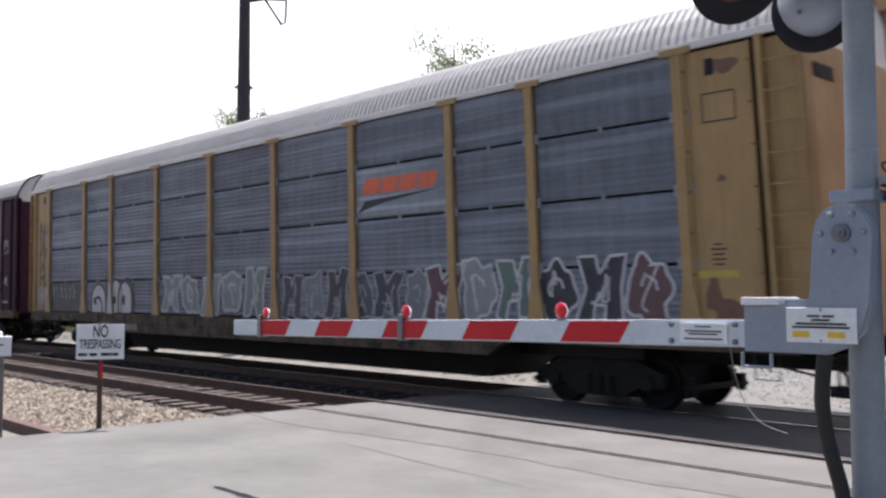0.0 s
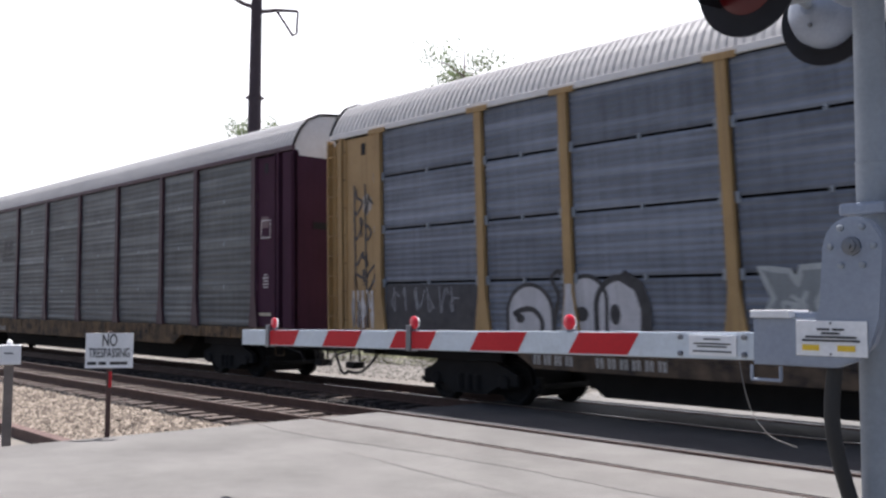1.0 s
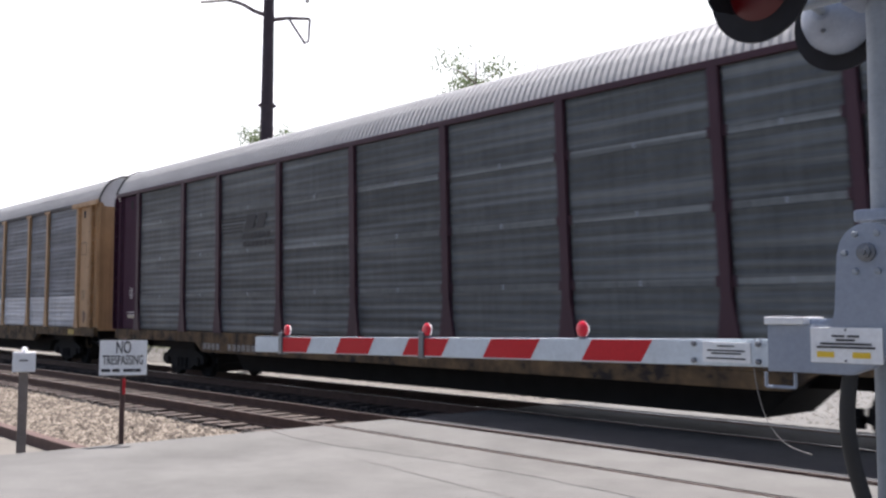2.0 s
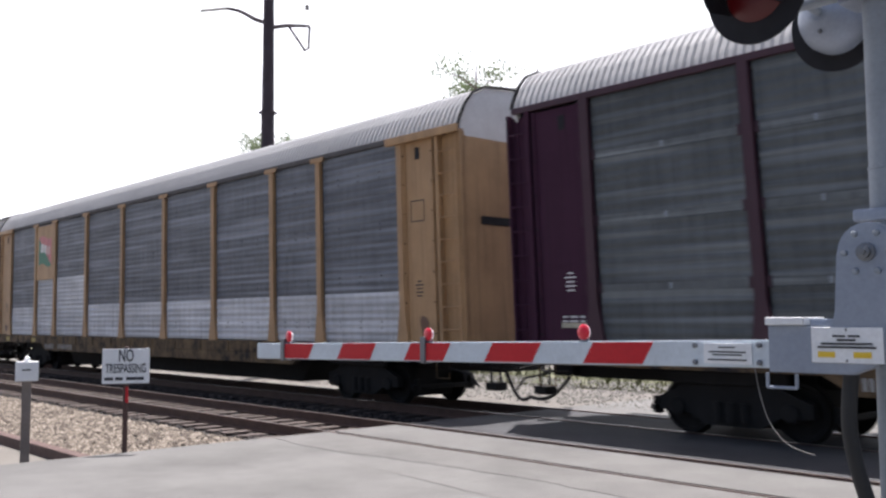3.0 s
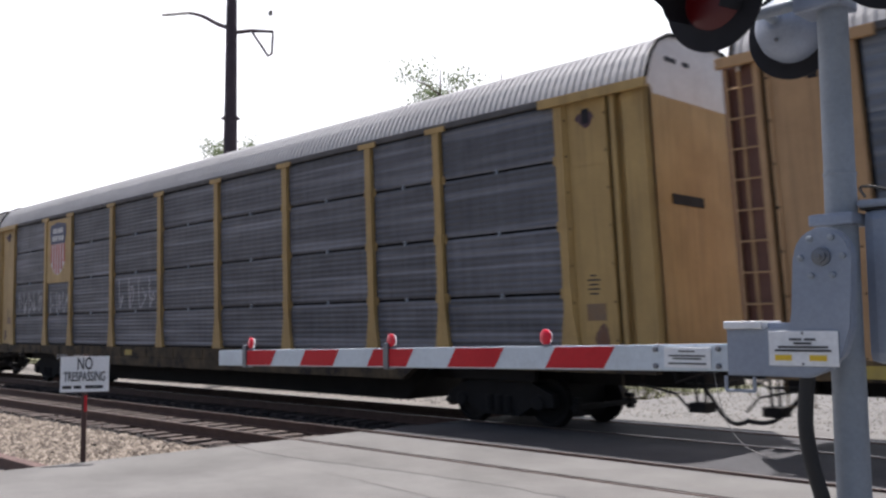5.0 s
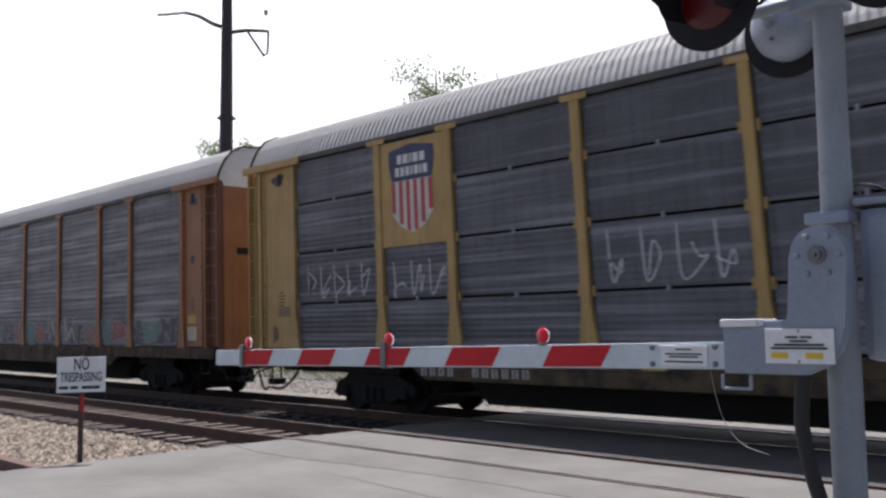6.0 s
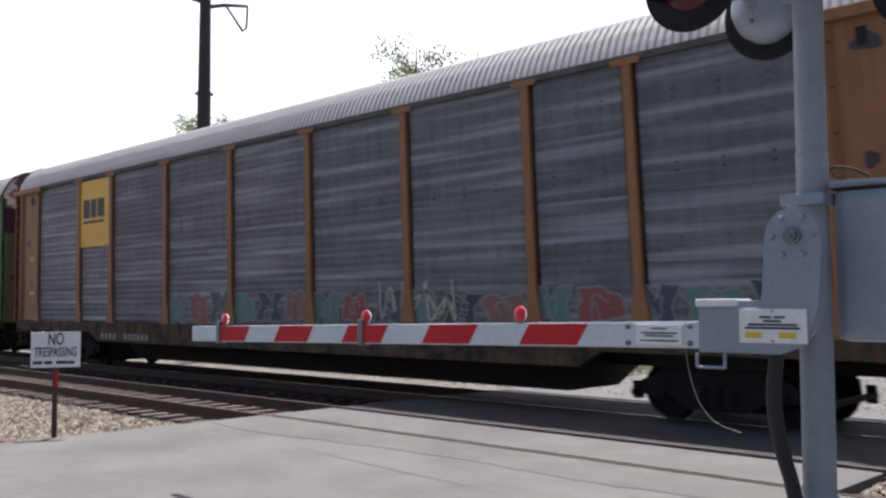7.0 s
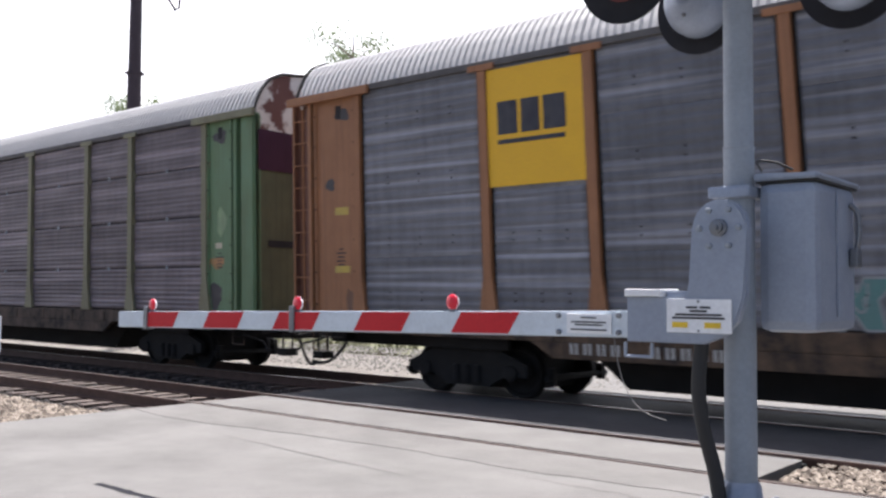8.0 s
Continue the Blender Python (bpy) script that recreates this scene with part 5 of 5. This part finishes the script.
    tube(bm, smooth([(-2.3, 4.07, 1.25), (-2.27, 4.06, 1.12), (-2.22, 4.05, 1.0), (-2.13, 4.04, 0.91), (-2.0, 4.03, 0.875)], 8), 0.0022, 6)
    part("loose_wire", bm, M["wire"], arm, "thin loose hanging wire")
    # flashing heads, back to back on a cross pipe
    part("cross_pipe", tube(B(), [(-2.12, 4.13, 2.97), (-1.26, 4.13, 2.97)], 0.03, 12), M["galv"], sg)
    part("cross_clamp", box(B(), -1.83, -1.61, 4.05, 4.25, 2.9, 3.04, 0.015), M["alu"], sg)
    for x, y, z, f in ((-2.09, 3.82, 2.98, -1), (-1.29, 3.82, 2.98, -1), (-2.01, 4.46, 2.955, 1), (-1.27, 4.46, 2.955, 1)):
        head = part("signal_head", lathe(B(), (x, y, z), (0, -f, 0), [(0.0, 0.165), (0.06, 0.165), (0.14, 0.14), (0.19, 0.1), (0.215, 0.04)], 28), M["alu"], sg, "domed grey lamp housing")
        bm = lathe(B(), (x, y + f * 0.012, z), (0, -f, 0), [(0, 0.245), (0.012, 0.245)], 40)
        part("backboard", bm, M["black"], head, "black round backboard")
        part("lens", lathe(B(), (x, y + f * 0.014, z), (0, f, 0), [(0, 0.145), (0.015, 0.13), (0.03, 0.07), (0.034, 0.01)], 28), M["lens_dark"], head, "dark red signal lens")
        bm = B()
        ring0, ring1 = [], []
        for i in range(21):
            a = math.radians(-35 + 250 * i / 20)
            ring0.append([bm.verts.new((x + r * math.cos(a), y + f * 0.015, z + r * math.sin(a))) for r in (0.152, 0.157)])
            d = 0.3 if 0.15 * math.sin(a) > 0 else 0.2
            ring1.append([bm.verts.new((x + r * math.cos(a), y + f * d, z + r * math.sin(a) - 0.02)) for r in (0.152, 0.157)])
        for p0, p1, q0, q1 in zip(ring0, ring0[1:], ring1, ring1[1:]):
            for k in (0, 1):
                bm.faces.new((p0[k], p1[k], q1[k], q0[k])).smooth = True
            bm.faces.new((q0[0], q1[0], q1[1], q0[1]))
        part("visor", bm, M["black"], head)
        part("head_bolt", lathe(B(), (x, y - f * 0.2, z - 0.09), (0, -f, 0), [(0, 0.012), (0.012, 0.008)], 8), M["bolt"], head)
        part("head_pipe", tube(B(), [(x, y - f * 0.13, z), (x, 4.13, 2.97)], 0.022, 8), M["galv"], head)


build_signal()


# ---- beside the road ----
def build_roadside():
    x, y = -10.49, 4.47
    sp = new("no_trespassing_sign")
    sp.matrix_basis = pose(NEAR * x, NEAR * y, near_z(-0.25), 0, 0, math.degrees(math.atan2(-x, y)) - 4)
    sp.scale = (0.95 * NEAR, 0.95 * NEAR, 0.97 * NEAR)
    tagged(sp, "white no-trespassing sign on a thin dark post", "sign")
    part("post", box(B(), -0.03, 0.03, -0.015, 0.03, 0, 1.5, 0.006), M["post_wood"], sp)
    part("reflector", box(B(), 0.0, 0.034, -0.022, -0.016, 0.83, 1.02, 0.002), M["red"], sp, "red reflective strip")
    pl = part("sign_plate", box(B(), -0.275, 0.275, -0.024, -0.016, 1.06, 1.475, 0.003), M["white"], sp, "white metal sign plate")
    for t, w, h, z in (("NO", 0.17, 0.15, 1.385), ("TRESPASSING", 0.47, 0.115, 1.235)):
        me = text_mesh(t, h * 1.35, w)
        me.materials.append(M["ink"])
        ob = new("lettering", me)
        ob.parent = pl
        ob.matrix_basis = pose(0, -0.027, z)
    for i, w in enumerate((0.11, 0.09, 0.13, 0.08)):
        part("printed_line", box(B(), -0.25 + i * 0.128, -0.25 + i * 0.128 + w * 0.95, -0.027, -0.0245, 1.1, 1.135), M["ink"], pl)
    # short wooden post with a small white box
    x, y = -11.0, 3.53
    mp = new("marker_post")
    mp.matrix_basis = pose(NEAR * x, NEAR * y, near_z(-0.25), 0, 0, math.degrees(math.atan2(-x, y)))
    mp.scale = (NEAR, NEAR, NEAR)
    tagged(mp, "weathered wooden post carrying a small white box", "post")
    part("post", box(B(), -0.05, 0.05, -0.05, 0.05, 0, 1.12, 0.008), M["grey_post"], mp)
    bx = part("white_box", box(B(), -0.12, 0.12, -0.1, 0.02, 1.08, 1.3, 0.008), M["white"], mp, "small white metal box")
    part("box_knob", lathe(B(), (0, -0.04, 1.3), (0, 0, 1), [(0, 0.03), (0.04, 0.03), (0.06, 0.01)], 12), M["white"], bx)
    part("printed_line", box(B(), -0.05, 0.04, -0.1035, -0.1005, 1.2, 1.215), M["ink"], bx)
    bm = B()
    box(bm, -40, -12.13, 4.83, 5.01, -0.52, -0.34, 0.02)
    tagged(part("timber_edging", bm, M["post_wood"]), "dark weathered timber edging along the ballast", "timber edging")


build_roadside()


# ---- the far pole and trees ----
def build_pole():
    px, py = -29.0, 17.5
    r = Vector((0.515, 0.857, 0))
    pl = new("line_pole")
    pl.matrix_basis = pose(px, py, -0.25)
    tagged(pl, "tall dark steel line pole with curved bracket arms", "line pole")
    part("shaft", lathe(B(), (0, 0, 0), (0, 0, 1), [(-0.3, 0.3), (9.3, 0.235), (9.31, 0.275), (9.42, 0.275), (9.43, 0.225), (12.5, 0.2), (17, 0.15)], 14), M["pole"], pl)
    for s in (-1, 1):
        part("step_bolt", tube(B(), [r * 0.2 * s + Vector((0, 0, 9.36)), r * 0.34 * s + Vector((0, 0, 9.36))], 0.05, 6), M["pole"], pl)
    Z = Vector((0, 0, 1))
    bm = B()
    tube(bm, smooth([Z * 12.72, r * -0.5 + Z * 12.85, r * -1.0 + Z * 13.1, r * -1.5 + Z * 13.2], 5), 0.085, 8, 0.055)
    part("bracket_arm", bm, M["pole"], pl)
    bm = B()
    tube(bm, [Z * 12.55, r * 0.7 + Z * 12.68, r * 1.5 + Z * 12.7], 0.085, 8, 0.055)
    part("bracket_arm", bm, M["pole"], pl)
    bm = B()
    tube(bm, [r * 0.75 + Z * 12.62, r * 1.32 + Z * 11.78], 0.045, 6)
    tube(bm, [r * 1.5 + Z * 12.68, r * 1.46 + Z * 11.85, r * 1.28 + Z * 11.75], 0.045, 6)
    part("hanger", bm, M["pole"], pl, "hanging bracket rods")
    bm = B()
    tube(bm, [r * -1.5 + Z * 13.2, r * -2.1 + Z * 13.1, r * -2.45 + Z * 13.05], 0.05, 6)
    part("insulator", bm, M["wire"], pl)
    part("insulator", lathe(B(), r * 1.4 + Z * 13.3, (0, 0, 1), [(0, 0.04), (0.05, 0.09), (0.1, 0.05), (0.16, 0.1), (0.2, 0.03)], 10), M["wire"], pl)
    bm = B()
    end = Vector((-60, 3.5, -1.5))
    a = r * -2.45 + Z * 13.05
    tube(bm, [a.lerp(end + Z * 12.5, i / 12) - Z * 2.2 * math.sin(math.pi * i / 12) for i in range(13)], 0.007, 5)
    part("line_wire", bm, M["endwhite"], pl)


build_pole()


def build_tree(name, x, y, h, crown, seed, leaves, label):
    rng = random.Random(seed)
    tr = new(name)
    tr.matrix_basis = pose(x, y, -0.26)
    tagged(tr, label, "tree")
    bm = B()
    tube(bm, [(0, 0, -0.3), (0.1, 0, h * 0.3), (0.0, 0.1, h * 0.62), (0.1, 0, h * 0.93)], h * 0.022, 10, 0.03)
    tips = []
    for i in range(26):
        z = h * rng.uniform(0.35, 0.85)
        a = rng.uniform(0, math.tau)
        l = crown * rng.uniform(0.45, 1.0) * (1.5 - 1.25 * z / h)
        p = Vector((0, 0, z))
        q = p + Vector((math.cos(a) * l, math.sin(a) * l, l * rng.uniform(0.5, 0.9)))
        q.z = min(q.z, h)
        m = p.lerp(q, 0.5) + Vector((rng.uniform(-0.2, 0.2), rng.uniform(-0.2, 0.2), 0.15))
        tube(bm, [p, m, q], h * 0.004, 5, 0.01)
        tips += [m, q]
        for _ in range(4):
            w = m.lerp(q, rng.random())
            e = w + Vector((rng.uniform(-1, 1), rng.uniform(-1, 1), rng.uniform(0.0, 1.0))) * crown * 0.22
            e.z = min(e.z, h * 1.03)
            tube(bm, [w, e], 0.012, 4, 0.006)
            tips.append(e)
    part("trunk", bm, M["bark"], tr)
    verts, faces = [], []
    for _ in range(leaves):
        c = rng.choice(tips) + Vector((rng.gauss(0, 1), rng.gauss(0, 1), rng.gauss(0, 0.8))) * crown * 0.075
        u = Vector((rng.gauss(0, 1), rng.gauss(0, 1), rng.gauss(0, 1))).normalized()
        v = u.orthogonal().normalized()
        s = rng.uniform(0.08, 0.16)
        o = len(verts)
        verts += [c - u * s, c + v * s * 0.45, c + u * s, c - v * s * 0.45]
        faces.append((o, o + 1, o + 2, o + 3))
    me = bpy.data.meshes.new("crown")
    me.from_pydata([tuple(q) for q in verts], [], faces)
    me.materials.append(M["leaf"])
    cr = new("crown", me)
    cr.parent = tr
    tagged(cr, "thin sparse green foliage", kind="stuff")


build_tree("tree", -41.0, 39.7, 19.3, 5.3, 11, 6500, "tall sparse leafy tree behind the train")
build_tree("tree", -37.0, 41.0, 18.4, 2.0, 12, 1600, "slim sparse leafy tree behind the train")
build_tree("tree", -74.0, 45.0, 20.6, 5.5, 13, 9000, "leafy tree far behind the line pole")


# ---- what moves ----
# how far a car hangs back from its even place in the train
SLACK = {2: 0.03, 4: 0.13}


def motions():
    track = ((0, -32.7), (1.5, -7.4), (3.0, 17.85), (4.5, 43.1), (6.0, 68.2), (7.0, 84.9), (8.0, 101.69))

    def at(t):
        for (t0, s0), (t1, s1) in zip(track, track[1:]):
            if t <= t1:
                return s0 + (s1 - s0) * (t - t0) / (t1 - t0)
        return track[-1][1]

    for car, k in CARS:
        walk(car, [(i * 0.1, pose(at(i * 0.1) - PITCH * k - SLACK.get(k, 0), SIDE_Y, 0)) for i in range(81)])
    for ws, dx, a0 in WHEELS:
        walk(ws, [(i / FPS, pose(dx, 0, 0.42, 0, a0 + math.degrees((at(i / FPS) + 32.8) / 0.42), 0)) for i in range(241)])


motions()
